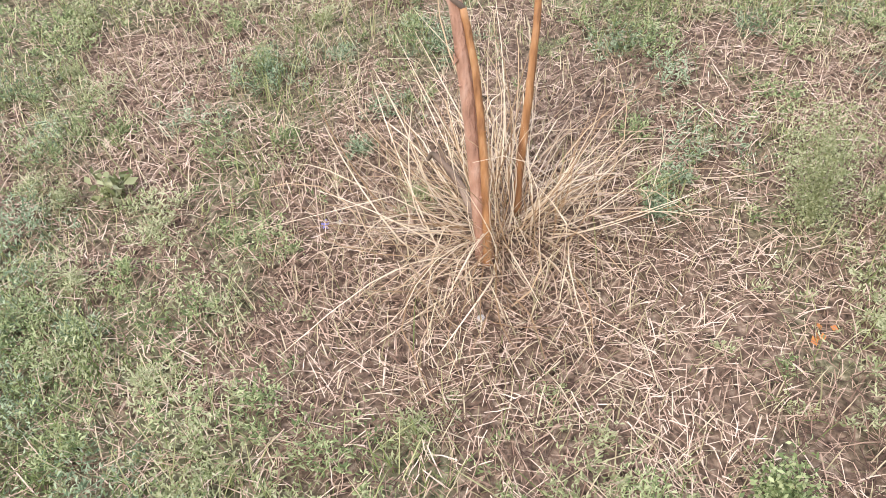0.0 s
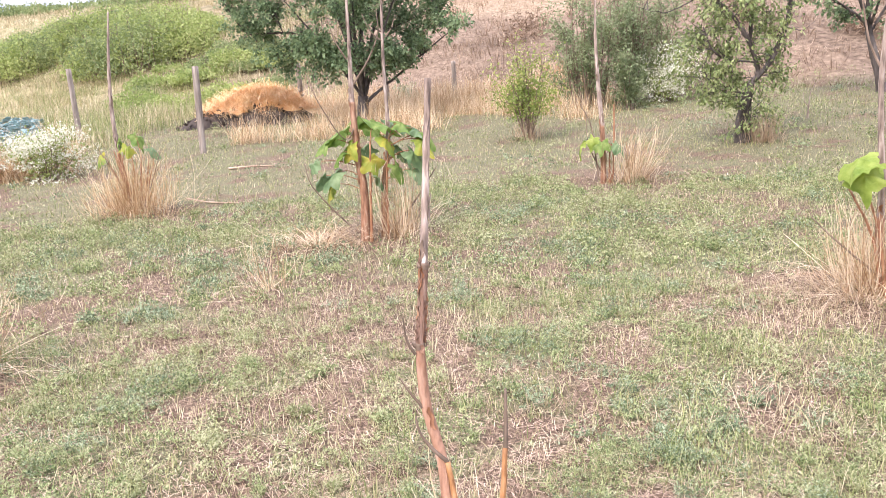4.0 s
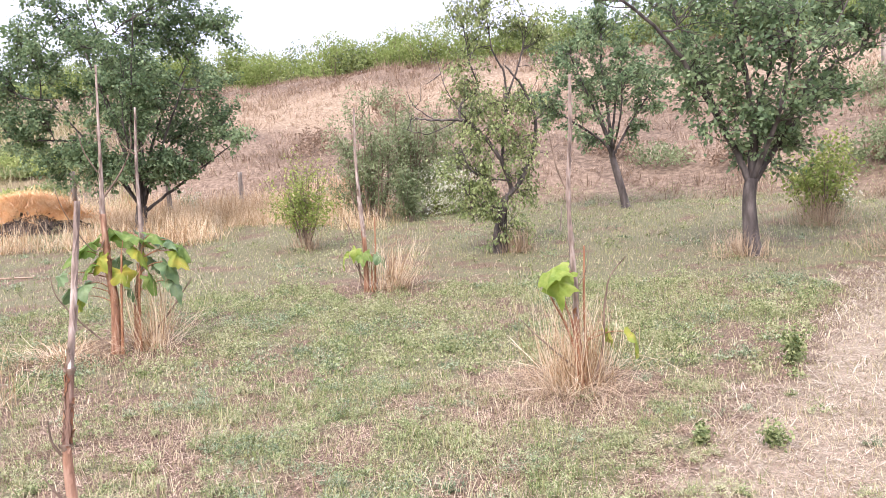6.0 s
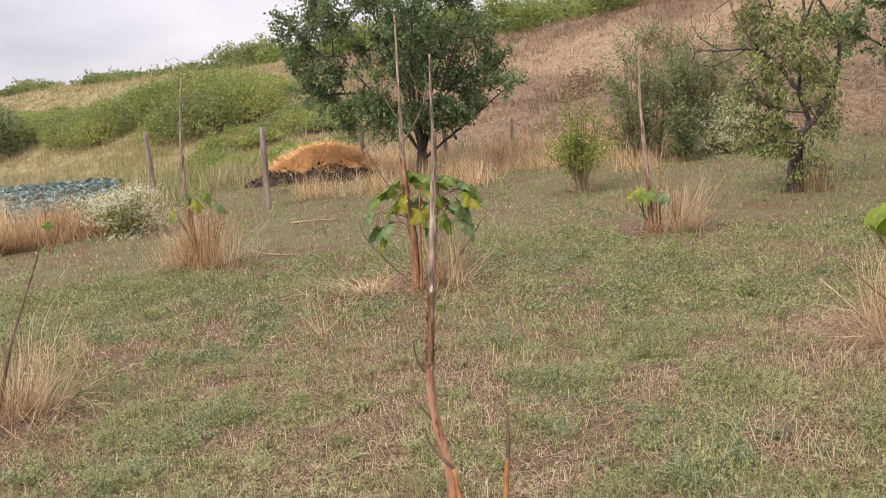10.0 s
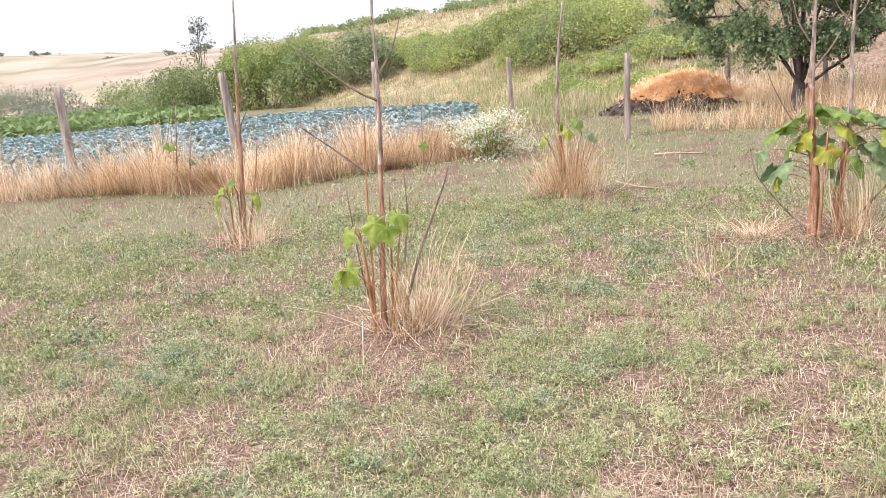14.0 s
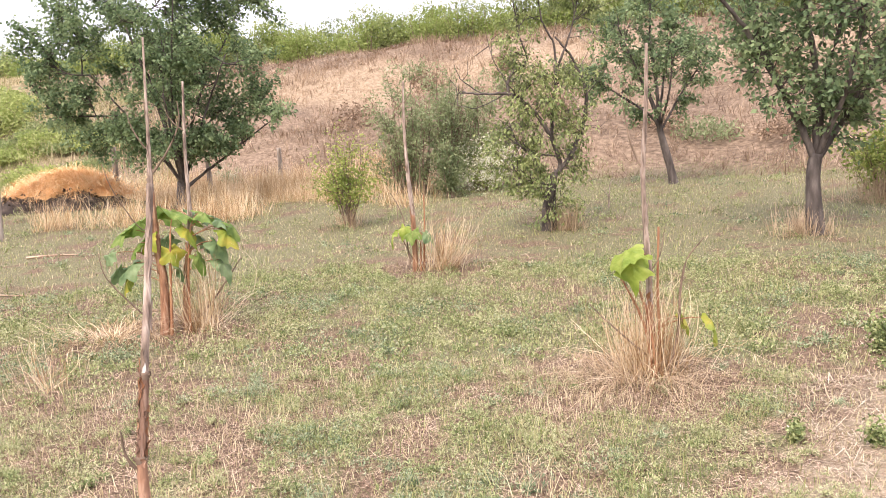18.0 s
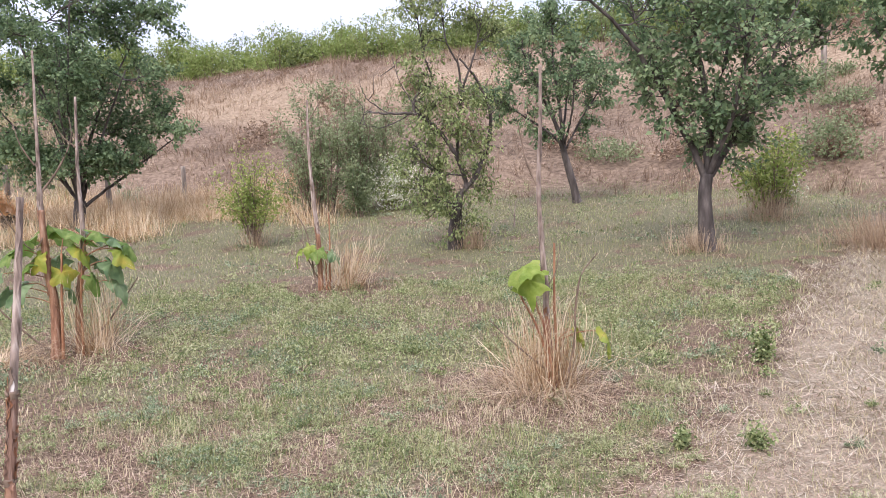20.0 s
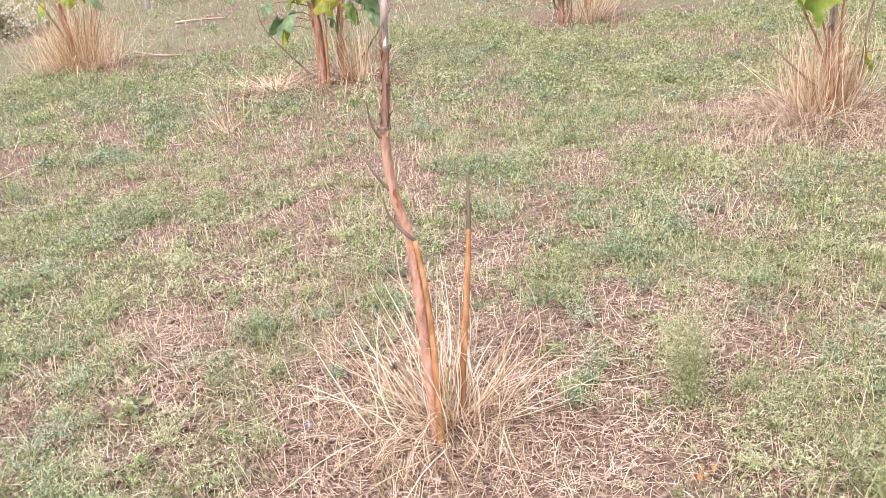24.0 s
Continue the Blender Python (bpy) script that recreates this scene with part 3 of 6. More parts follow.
radii = np.concatenate([np.arange(0.25, 14, 0.14), np.arange(14, 30, 0.6), np.arange(30, 110, 2.5), np.geomspace(110, 4000, 26)])
turns = np.radians(np.concatenate([np.arange(-70, 60, 1.0), np.arange(60, 290, 5.0)]))
gr, ga = np.meshgrid(radii, turns, indexing="ij")
gx, gy = 0.3 + gr * np.sin(ga), -0.3 + gr * np.cos(ga)
gz = ground_z(gx, gy) + (value_noise(gx, gy, 3.0, 3) - 0.5) * 0.03 * (gr < 30)
field = Heap()
na = len(turns)
ii, jj = np.meshgrid(np.arange(len(radii) - 1), np.arange(na), indexing="ij")
jn = (jj + 1) % na
field.add(np.vstack([np.stack([gx, gy, gz], -1).reshape(-1, 3), [[0.3, -0.3, 0.0]]]),
          np.stack([ii * na + jj, ii * na + jn, (ii + 1) * na + jn, (ii + 1) * na + jj], -1).reshape(-1, 4),
          np.array([[j, (j + 1) % na, len(radii) * na] for j in range(na)])[:, ::-1])
ground_mesh = field.mesh("ground", GROUND, True)
gb = np.degrees(np.arctan2(gx - 0.3, gy + 0.3))
climb = (gr - np.interp(gb, AZ, FOOT_R)) / (np.interp(gb, AZ, RIDGE_R) - np.interp(gb, AZ, FOOT_R))
straw_belt = np.interp(climb + 0.16 * (value_noise(gx, gy, 0.25, 71) - 0.5), (0.34, 0.44, 0.62, 0.72), (0, 0.6, 0.6, 0)) * np.interp(gb, (-12, -3, 24, 34), (0, 1, 1, 0.9))
belt = ground_mesh.attributes.new("belt", "FLOAT", "POINT")
belt.data.foreach_set("value", np.append(straw_belt.ravel(), 0.0).astype(np.float32))
cover = ground_mesh.attributes.new("cover", "FLOAT", "POINT")
cover.data.foreach_set("value", np.append(greenness(gx, gy).ravel(), 0.4).astype(np.float32))
ground = tagged(new("ground", ground_mesh), "dry weedy yard rising into a grassy hillside", "ground", kind="structure")


def on_ground(x, y, lift=0.0):
    return np.stack([x, y, ground_z(x, y) + lift], -1)


def sector(n, r0, r1, a0=-64, a1=52, rng=RNG):
    """Even random places between two distances and two bearings from the viewing spot."""
    r, a = np.sqrt(rng.uniform(r0 * r0, r1 * r1, n)), np.radians(rng.uniform(a0, a1, n))
    return 0.3 + r * np.sin(a), -0.3 + r * np.cos(a)




# ---- cut-back broad-leaved trees, each a stool of stems ----
def broad_leaf(parent, place, size, facing, material, rng, label="", tilt=None):
    """One large soft lobed leaf, hanging from its stalk."""
    heap = Heap()
    k = 30
    a = np.linspace(0, 2 * np.pi, k, endpoint=False)
    lobe = 0.5 * (1 + 0.21 * np.cos(5 * a) + 0.07 * np.cos(10 * a)) * (1 + 0.20 * np.cos(a)) * (1 - 0.4 * np.exp(-((a - np.pi) / 0.35) ** 2)) * rng.uniform(0.9, 1.1, k)
    rings, ph = [], rng.uniform(0, 6)
    for f in (0.2, 0.4, 0.6, 0.8, 1.0):
        x, y = np.cos(a) * lobe * f + 0.18, np.sin(a) * lobe * f
        z = -0.6 * (x ** 2 + 0.9 * y ** 2) - 0.11 * np.abs(np.sin(2.5 * a)) * f + 0.09 * np.sin(3 * a + ph) * f * f + 0.06 * np.sin(7 * a + 2 * ph) * f ** 3 + 0.012 * rng.normal(size=k)
        rings.append(np.stack([x, y, z], -1))
    v = np.vstack([[[0.18, 0, 0.0]], *rings]) * size
    turn = Euler((rng.uniform(-0.4, 0.4), rng.uniform(0.5, 1.3) if tilt is None else tilt + rng.uniform(-0.1, 0.1), facing)).to_matrix()
    v = v @ np.array(turn).T + np.array(place)
    tris = [[0, 1 + i, 1 + (i + 1) % k] for i in range(k)]
    quads = [[1 + r * k + i, 1 + (r + 1) * k + i, 1 + (r + 1) * k + (i + 1) % k, 1 + r * k + (i + 1) % k] for r in range(4) for i in range(k)]
    heap.add(v, quads, tris)
    return part("leaf", heap, material, parent, label)


def stem(parent, name, points, r0, r1, material, rng, sides=8, lumps=0.07, steps=7, flare=0.0, label="", knots=True):
    heap = Heap()
    line = spline(points, steps)
    near = min(1.0, np.linalg.norm(line[-1] - line[0]) / len(line) / (5 * r0))
    line[1:-1] += rng.normal(0, r0 * 0.10 * near, (len(line) - 2, 3)) * np.array([1, 1, 0.2])
    tube(heap, line, r0, r1, sides, lumps, rng, flare)
    if knots:
        for i in range(4, len(line) - 2, 9):
            out = rows_norm(np.array([rng.normal(), rng.normal(), 0.8]))
            r = r0 + (r1 - r0) * i / len(line)
            tube(heap, [line[i] + out * r * 0.4, line[i] + out * r * 1.1, line[i] + out * r * 1.35], r * 0.35, r * 0.15, 5, 0.05, rng)
    return part(name, heap, material, parent, label)


def peel(parent, line, u, r, material, rng, short=1.0):
    """A strip of bark that hugs a stem, with its edges and ends curling away."""
    span, turn, half = rng.uniform(0.05, 0.17) * short, rng.uniform(3.2, 6.28), rng.uniform(0.22, 0.5)
    length = np.linalg.norm(np.diff(line, axis=0), axis=1).sum()
    at = np.linspace(u, min(u + span / length, 0.985), 7) * (len(line) - 1)
    axis = np.stack([np.interp(at, np.arange(len(line)), line[:, k]) for k in range(3)], -1)
    way = rows_norm(np.gradient(axis, axis=0))
    side = rows_norm(np.cross(way, [[0.0, 1.0, 0.0]]))
    front = np.cross(side, way)
    edge = np.linspace(-1, 1, 4)
    v = np.linspace(-1, 1, 7)
    phi = turn + half * edge[None] * (1 - 0.7 * np.abs(v[:, None]) ** 3) + 0.25 * np.sin(5 * v[:, None] + turn)
    lift = r * (1.05 + 0.16 * np.abs(edge[None]) ** 2 + rng.uniform(0.1, 0.9) * np.clip(v[:, None], 0, 1) ** 3 + 0.15 * np.clip(-v[:, None], 0, 1) ** 3)
    pts = axis[:, None] + (side[:, None] * np.cos(phi)[..., None] + front[:, None] * np.sin(phi)[..., None]) * lift[..., None]
    flake = Heap()
    flake.add(pts.reshape(-1, 3), [[i * 4 + j, i * 4 + j + 1, i * 4 + j + 5, i * 4 + j + 4] for i in range(6) for j in range(3)])
    part("bark_flake", flake, material, parent)


LEAF_LABEL = {0: "soft green broad leaf", 1: "yellowing broad leaf", 2: "dull blue-green broad leaf", 3: "light yellow-green broad leaf"}


def stool(place, label, seed, poles, shoots=(), twigs=(), big=(), shoot_bark=None, joint=0.0):
    """A cut-back tree: poles with a dead grey top, lower shoots, bare twigs and a few large leaves. All lines are relative to the base."""
    rng = np.random.default_rng(seed)
    base = (place[0], place[1], float(ground_z(*place)) - 0.02)
    top = thing("coppiced_tree", base, label, "young tree", "cut-back trees in the yard")
    for pts, r0, r1, dead in poles:
        if not shoot_bark:
            r0, r1 = r0 * 0.85, r1 * 0.8
        line = spline(pts, 6)
        cut = int(len(line) * dead)
        ends = [(0, cut, "stem", BARK_RED, "peeling red-brown stem"), (cut, len(line) - 1, "dead_top", DEAD_WOOD, "bare grey dead stem top")]
        if joint:
            low = int(np.argmin(np.abs(line[:, 2] - joint)))
            ends[:1] = [(0, low, "stem", BARK_ROSE, "rosy orange-brown stem"), (low, cut, "peeling_stem", BARK_BROWN, "brown stem with peeling bark")]
        for a, b, name, bark, text in ends:
            if b <= a:
                continue
            ra, rb = r0 + (r1 - r0) * a / (len(line) - 1), r0 + (r1 - r0) * b / (len(line) - 1)
            piece = stem(top, name, line[a:b + 1], ra, rb, bark, rng, 10, 0.065 if bark is DEAD_WOOD else 0.035, 3, 0.3 if a == 0 else 0.0, text)
            count = {"stem": 5, "peeling_stem": 16, "dead_top": 5}[name] if joint else 4
            for u in np.linspace(a + 0.3, b - 0.8, count) / (len(line) - 1):
                if u * (len(line) - 1) > 0.25 * cut:
                    peel(piece, line, u, r0 + (r1 - r0) * u, bark if rng.random() < 0.6 else BARK_SHOOT if bark is not DEAD_WOOD else TWIG, rng, 0.5 if joint else 1.0)
            if joint and a:
                ring = Heap()
                tube(ring, line[a] + np.array([[0, 0, -0.008], [0, 0, -0.003], [0, 0, 0.004], [0, 0, 0.010]]), ra * 1.06, ra * 1.12, 11, 0.06, rng)
                for side in (-1, 1):
                    tube(ring, line[a] + np.array([[side * ra * 0.7, -0.003, 0], [side * ra * 1.25, -0.005, 0.003], [side * ra * 1.5, -0.005, 0.012]]), 0.005, 0.0025, 6, 0.1, rng)
                part("node", ring, TWIG, piece, "scarred bark joint with two buds")
        if joint:
            scar = Heap()
            v, w = np.meshgrid(np.linspace(-1, 1, 7), np.linspace(-1, 1, 5), indexing="ij")
            phi = -1.75 + 0.55 * w * np.sqrt(1.02 - v ** 2)
            wide = (r0 + (r1 - r0) * dead) * (1.10 + 0.03 * (1 - w ** 2))
            at = line[cut] + (line[cut + 2] - line[cut]) * ((0.022 + 0.018 * v) / np.linalg.norm(line[cut + 2] - line[cut]))[..., None]
            scar.add((at + np.stack([np.cos(phi) * wide, np.sin(phi) * wide, 0 * phi], -1)).reshape(-1, 3), [[k * 5 + m, k * 5 + m + 1, k * 5 + m + 6, k * 5 + m + 5] for k in range(6) for m in range(4)])
            part("scar", scar, PALE_WOOD, piece, "whitish bare notch")
    for pts, r0, r1 in shoots:
        stem(top, "shoot", pts, r0 if shoot_bark else r0 * 0.75, r1 if shoot_bark else r1 * 0.75, shoot_bark or BARK_SHOOT, rng, 7, 0.03, 6, 0.2, "bright orange stem" if shoot_bark else "red-brown shoot")
    for pts, r0, r1 in twigs:
        stem(top, "twig", pts, r0, r1, TWIG, rng, 5, 0.05, 5, 0.0, "", False)
    woody = np.vstack([spline(p[0], 8) for p in (*poles, *shoots)])
    for x, y, z, size, hue, *droop in big:
        face = math.atan2(y, x) + rng.uniform(-0.6, 0.6)
        leaf = broad_leaf(top, (x, y, z), size * 0.60, face, (BIG_LEAF, BIG_LEAF_YELLOW, BIG_LEAF_BLUE, BIG_LEAF_LIGHT)[hue], rng, LEAF_LABEL[hue], *droop)
        stalk = Heap()
        at = np.array([x, y, z])
        foot = woody[np.argmin(np.linalg.norm((woody - at) * [1, 1, 0.6], axis=1) + 2 * np.maximum(woody[:, 2] - z + 0.06, 0))]
        tube(stalk, spline([foot, (foot + at) / 2 + [0, 0, 0.03], at], 4), 0.006, 0.003, 5)
        part("leaf_stalk", stalk, BARK_SHOOT, leaf)
    return top


def hay_clump(place, n, spread, height, seed, label, material=HAY, lean=(0, 0), width=0.005, fallen=0.35, wild=0.28):
    """Long dry grass standing round one spot, part of it fallen outwards."""
    rng = np.random.default_rng(seed)
    a, r = rng.uniform(0, 2 * np.pi, n), np.abs(rng.normal(0, spread * 0.33, n))
    bx, by = place[0] + r * np.cos(a), place[1] + r * np.sin(a)
    base = on_ground(bx, by, -0.01)
    h = height * rng.uniform(0.35, 1.05, n)
    out = np.abs(rng.normal(wild, wild * 0.8, n))
    low = rng.random(n) < fallen
    out = np.where(low, rng.uniform(0.8, 1.3, n), out)
    h = np.where(low, h * rng.uniform(0.05, 0.45, n), h)
    a2 = a + rng.normal(0, 0.3 + wild, n)
    reach = height * out * rng.uniform(0.5, 1.0, n)
    tip = base + np.stack([np.cos(a2) * reach + lean[0] * h, np.sin(a2) * reach + lean[1] * h, h], -1)
    tip[:, 2] = np.maximum(tip[:, 2], ground_z(tip[:, 0], tip[:, 1]) + 0.01)
    heap = Heap()
    straws(heap, base, tip, width * rng.uniform(0.6, 1.3, n), np.where(low, 0.14, 0.05) * rng.uniform(0, 1.6, n), rng)
    ob = new("dry_grass_clump", heap.mesh("dry_grass_clump", material))
    return tagged(ob, label, "dry grass", "dry grass clumps", "stuff")


stool((0.11, 1.60), "cut-back sapling with two orange-brown stems, no leaves, in dry grass", 1,
      [([(0, 0, 0), (-0.006, 0.03, 0.15), (-0.012, 0.075, 0.32), (-0.022, 0.12, 0.48), (-0.034, 0.155, 0.61), (-0.066, 0.185, 0.744), (-0.072, 0.19, 0.893), (-0.060, 0.195, 1.0), (-0.047, 0.20, 1.128), (-0.028, 0.25, 1.36), (-0.008, 0.29, 1.605)], 0.0190, 0.0088, 0.80)],
      [([(0.006, -0.024, 0.0), (0.010, 0.012, 0.15), (0.010, 0.055, 0.32), (0.002, 0.102, 0.48), (-0.016, 0.142, 0.60)], 0.0105, 0.0075),
       ([(0.078, 0.14, 0), (0.086, 0.144, 0.135), (0.108, 0.17, 0.30), (0.128, 0.205, 0.46), (0.142, 0.25, 0.58)], 0.0125, 0.008)],
      [([(0.142, 0.25, 0.57), (0.148, 0.27, 0.66), (0.152, 0.29, 0.74)], 0.008, 0.004), ([(0.07, 0.12, 0.0), (0.066, 0.11, 0.10), (0.075, 0.12, 0.18)], 0.008, 0.004),
       ([(-0.016, 0.142, 0.60), (-0.056, 0.135, 0.645), (-0.084, 0.13, 0.695), (-0.092, 0.13, 0.74)], 0.0065, 0.0025), ([(-0.075, 0.18, 0.745), (-0.105, 0.17, 0.79), (-0.13, 0.16, 0.84)], 0.005, 0.002), ([(-0.085, 0.18, 0.895), (-0.105, 0.17, 0.94), (-0.11, 0.17, 1.0)], 0.005, 0.002),
       ([(-0.02, 0.10, 0.06), (-0.055, 0.16, 0.12), (-0.11, 0.21, 0.17), (-0.13, 0.22, 0.15)], 0.011, 0.006), ([(-0.09, 0.21, 0.15), (-0.10, 0.22, 0.20)], 0.008, 0.004)], (), BARK_ORANGE, 0.913)
stool((-0.81, 7.49), "cut-back tree with tall bare poles and a tuft of broad leaves", 2,
      [([(0, 0, 0), (0.02, 0, 0.5), (-0.01, 0, 0.81), (-0.02, 0, 1.17), (-0.02, 0, 1.48), (-0.01, 0, 1.73), (0, 0, 2.09), (0.02, 0, 2.69)], 0.050, 0.012, 0.5),
       ([(0.17, 0.13, 0), (0.20, 0.13, 0.47), (0.26, 0.14, 0.89), (0.28, 0.15, 1.15), (0.28, 0.15, 1.67), (0.31, 0.15, 2.31)], 0.038, 0.012, 0.35)],
      [([(0.06, -0.05, 0), (0.09, -0.06, 0.5), (0.12, -0.06, 0.95)], 0.02, 0.012), ([(0.22, 0.0, 0), (0.25, -0.03, 0.6), (0.3, -0.05, 1.0)], 0.017, 0.009)],
      [([(-0.04, 0, 1.72), (-0.13, -0.03, 1.89), (-0.18, -0.03, 2.09)], 0.009, 0.003), ([(-0.01, 0, 1.48), (0.14, 0.02, 1.68), (0.26, 0.04, 1.93), (0.26, 0.04, 2.13)], 0.012, 0.004),
       ([(0.30, 0.15, 1.85), (0.18, 0.12, 1.97), (0.12, 0.1, 2.12)], 0.008, 0.003), ([(0.29, 0.15, 1.88), (0.37, 0.18, 1.97), (0.42, 0.2, 2.1)], 0.008, 0.003),
       ([(0, 0, 0.05), (-0.21, -0.04, 0.26), (-0.45, -0.09, 0.58), (-0.5, -0.1, 0.8)], 0.011, 0.004), ([(0.19, 0.05, 0.04), (0.46, 0.08, 0.32), (0.72, 0.1, 0.68)], 0.012, 0.005),
       ([(0.02, 0.03, 1.2), (-0.1, -0.1, 1.0), (-0.3, -0.2, 1.35), (-0.38, -0.2, 1.6)], 0.007, 0.003)],
      [(-0.10, -0.01, 1.08, 0.44, 0, 0.12), (0.16, -0.03, 1.14, 0.46, 0, 0.08), (0.38, -0.01, 1.12, 0.44, 0, 0.12), (0.10, 0.15, 1.14, 0.44, 0, 0.2), (0.52, 0.02, 1.06, 0.44, 2, 0.3), (-0.26, 0.03, 1.00, 0.40, 0, 0.4), (0.28, 0.22, 1.12, 0.42, 2, 0.2), (0.0, 0.03, 1.18, 0.40, 0, 0.1),
       (-0.05, -0.05, 0.96, 0.36, 1, 0.7), (0.58, -0.01, 0.96, 0.40, 1, 0.55), (0.48, -0.03, 0.86, 0.40, 2, 0.5), (0.52, 0.01, 0.68, 0.40, 2, 0.6), (-0.20, -0.02, 0.70, 0.40, 2, 0.3), (-0.28, -0.01, 0.58, 0.36, 1, 0.9), (-0.34, 0.02, 0.66, 0.30, 2, 0.6), (-0.42, 0, 0.80, 0.30, 2, 0.8),
       (0.10, -0.05, 0.82, 0.34, 1, 0.9), (0.16, -0.04, 0.64, 0.32, 2, 0.8), (0.30, 0.1, 0.92, 0.38, 2, 0.4), (-0.14, -0.04, 0.88, 0.32, 0, 0.6), (0.64, 0.05, 1.00, 0.32, 0, 0.6), (0.24, -0.06, 1.00, 0.38, 1, 0.5), (0.40, 0.2, 0.80, 0.36, 2, 0.6), (0.02, 0.2, 0.9, 0.36, 2, 0.5), (0.34, -0.06, 0.74, 0.32, 0, 0.8)])
stool((1.86, 9.65), "cut-back tree with a thin bare pole and few leaves", 3,
      [([(-0.03, 0, 0), (-0.03, 0, 0.61), (-0.07, 0.01, 1.17), (-0.09, 0.01, 1.73), (-0.08, 0.01, 2.31)], 0.042, 0.014, 0.3)],
      [([(0.07, 0, 0), (0.10, 0, 0.5), (0.11, 0, 0.95)], 0.02, 0.009), ([(0.03, -0.05, 0), (0.04, -0.07, 0.5)], 0.018, 0.01)],
      [([(-0.09, 0, 0.1), (-0.16, 0.02, 0.69), (-0.28, 0.03, 0.97)], 0.012, 0.004), ([(-0.08, 0, 2.05), (0.02, 0, 2.2), (0.12, 0, 2.36)], 0.008, 0.003), ([(0.0, 0.03, 0.05), (-0.2, 0, 0.5), (-0.22, 0, 0.9)], 0.009, 0.003)],
      [(-0.28, -0.06, 0.52, 0.32, 3), (-0.06, -0.1, 0.54, 0.34, 0), (0.10, -0.1, 0.50, 0.34, 2), (-0.15, -0.08, 0.58, 0.28, 3)])
stool((2.83, 4.89), "cut-back tree with a peeling pole and two drooping leaves", 4,
      [([(0, 0, 0), (-0.03, 0.01, 0.23), (-0.05, 0.02, 0.44), (-0.05, 0.02, 0.73), (-0.07, 0.03, 1.1), (-0.08, 0.03, 1.46), (-0.06, 0.02, 1.86), (-0.05, 0.02, 2.27)], 0.036, 0.011, 0.34)],
      [([(-0.04, -0.02, 0), (-0.10, 0.0, 0.4), (-0.24, 0.05, 0.72)], 0.016, 0.009), ([(-0.03, -0.06, 0), (-0.09, -0.07, 0.42), (-0.17, -0.05, 0.70)], 0.015, 0.009), ([(0.05, 0.05, 0), (0.03, 0.06, 0.55), (0.04, 0.06, 1.05)], 0.016, 0.01)],
      [([(-0.08, 0.03, 1.44), (-0.15, 0.06, 1.62), (-0.20, 0.08, 1.89)], 0.010, 0.004), ([(0.04, -0.02, 0), (0.12, -0.05, 0.31), (0.14, -0.06, 0.64), (0.18, -0.08, 0.84), (0.28, -0.12, 0.98)], 0.012, 0.004),
       ([(-0.02, 0, 0.12), (-0.27, 0.1, 0.36), (-0.43, 0.15, 0.53)], 0.009, 0.004), ([(-0.05, 0.02, 0.74), (0.02, 0.0, 0.86), (0.06, 0.0, 1.06)], 0.006, 0.002), ([(-0.2, 0.05, 0.66), (-0.32, 0.05, 0.86)], 0.006, 0.003)],
      [(-0.22, -0.05, 0.93, 0.40, 3, 0.25), (-0.13, -0.04, 0.88, 0.32, 3, 0.7), (-0.22, -0.12, 0.86, 0.34, 3, 0.9), (0.30, -0.14, 0.44, 0.32, 1, 0.8), (0.20, 0.05, 0.42, 0.24, 1, 0.9)])
stool((-3.11, 3.98), "cut-back tree with many orange shoots and small green leaves", 5,
      [([(0, 0, 0), (0.02, 0.01, 0.42), (0.04, 0.02, 0.72), (0.05, 0.04, 1.08), (0.07, 0.05, 1.44), (0.08, 0.05, 1.78), (0.08, 0.05, 2.12), (0.12, 0.08, 2.51)], 0.022, 0.006, 0.45)],
      [([(-0.05, -0.03, 0), (-0.04, -0.02, 0.46), (-0.03, -0.02, 0.91), (-0.01, -0.01, 1.44)], 0.010, 0.005), ([(0.06, 0.0, 0), (0.12, 0.02, 0.41), (0.17, 0.05, 0.8)], 0.010, 0.005),
       ([(-0.06, 0.03, 0), (-0.10, 0.0, 0.5), (-0.11, -0.03, 0.72)], 0.009, 0.005), ([(0.03, 0.06, 0), (0.06, 0.08, 0.6), (0.07, 0.09, 0.95)], 0.010, 0.005), ([(-0.02, -0.07, 0), (-0.03, -0.09, 0.35), (-0.05, -0.1, 0.66)], 0.010, 0.005)],
      [([(0.09, 0.04, 0), (0.25, 0.12, 0.55), (0.40, 0.2, 0.95), (0.44, 0.24, 1.1)], 0.012, 0.004), ([(0.07, 0.05, 1.54), (-0.07, -0.05, 1.64), (-0.30, -0.22, 1.88)], 0.010, 0.004), ([(0.08, 0.06, 1.7), (0.16, 0.11, 1.84), (0.22, 0.14, 2.04)], 0.009, 0.004),
       ([(-0.02, -0.02, 1.10), (-0.18, -0.13, 1.26), (-0.34, -0.25, 1.42)], 0.009, 0.003), ([(-0.05, -0.04, 0.2), (-0.09, -0.07, 0.47), (-0.14, -0.09, 1.0)], 0.007, 0.003), ([(0.17, 0.05, 0.5), (0.2, 0.08, 0.8), (0.2, 0.08, 1.1)], 0.007, 0.003)],
      [(0.05, -0.06, 0.80, 0.27, 3), (0.18, -0.02, 0.84, 0.23, 3), (-0.13, -0.12, 0.50, 0.28, 3), (-0.13, -0.12, 0.74, 0.21, 3), (-0.20, -0.16, 0.47, 0.22, 3, 0.8), (0.10, -0.04, 0.76, 0.24, 3, 0.8)], BARK_ORANGE)
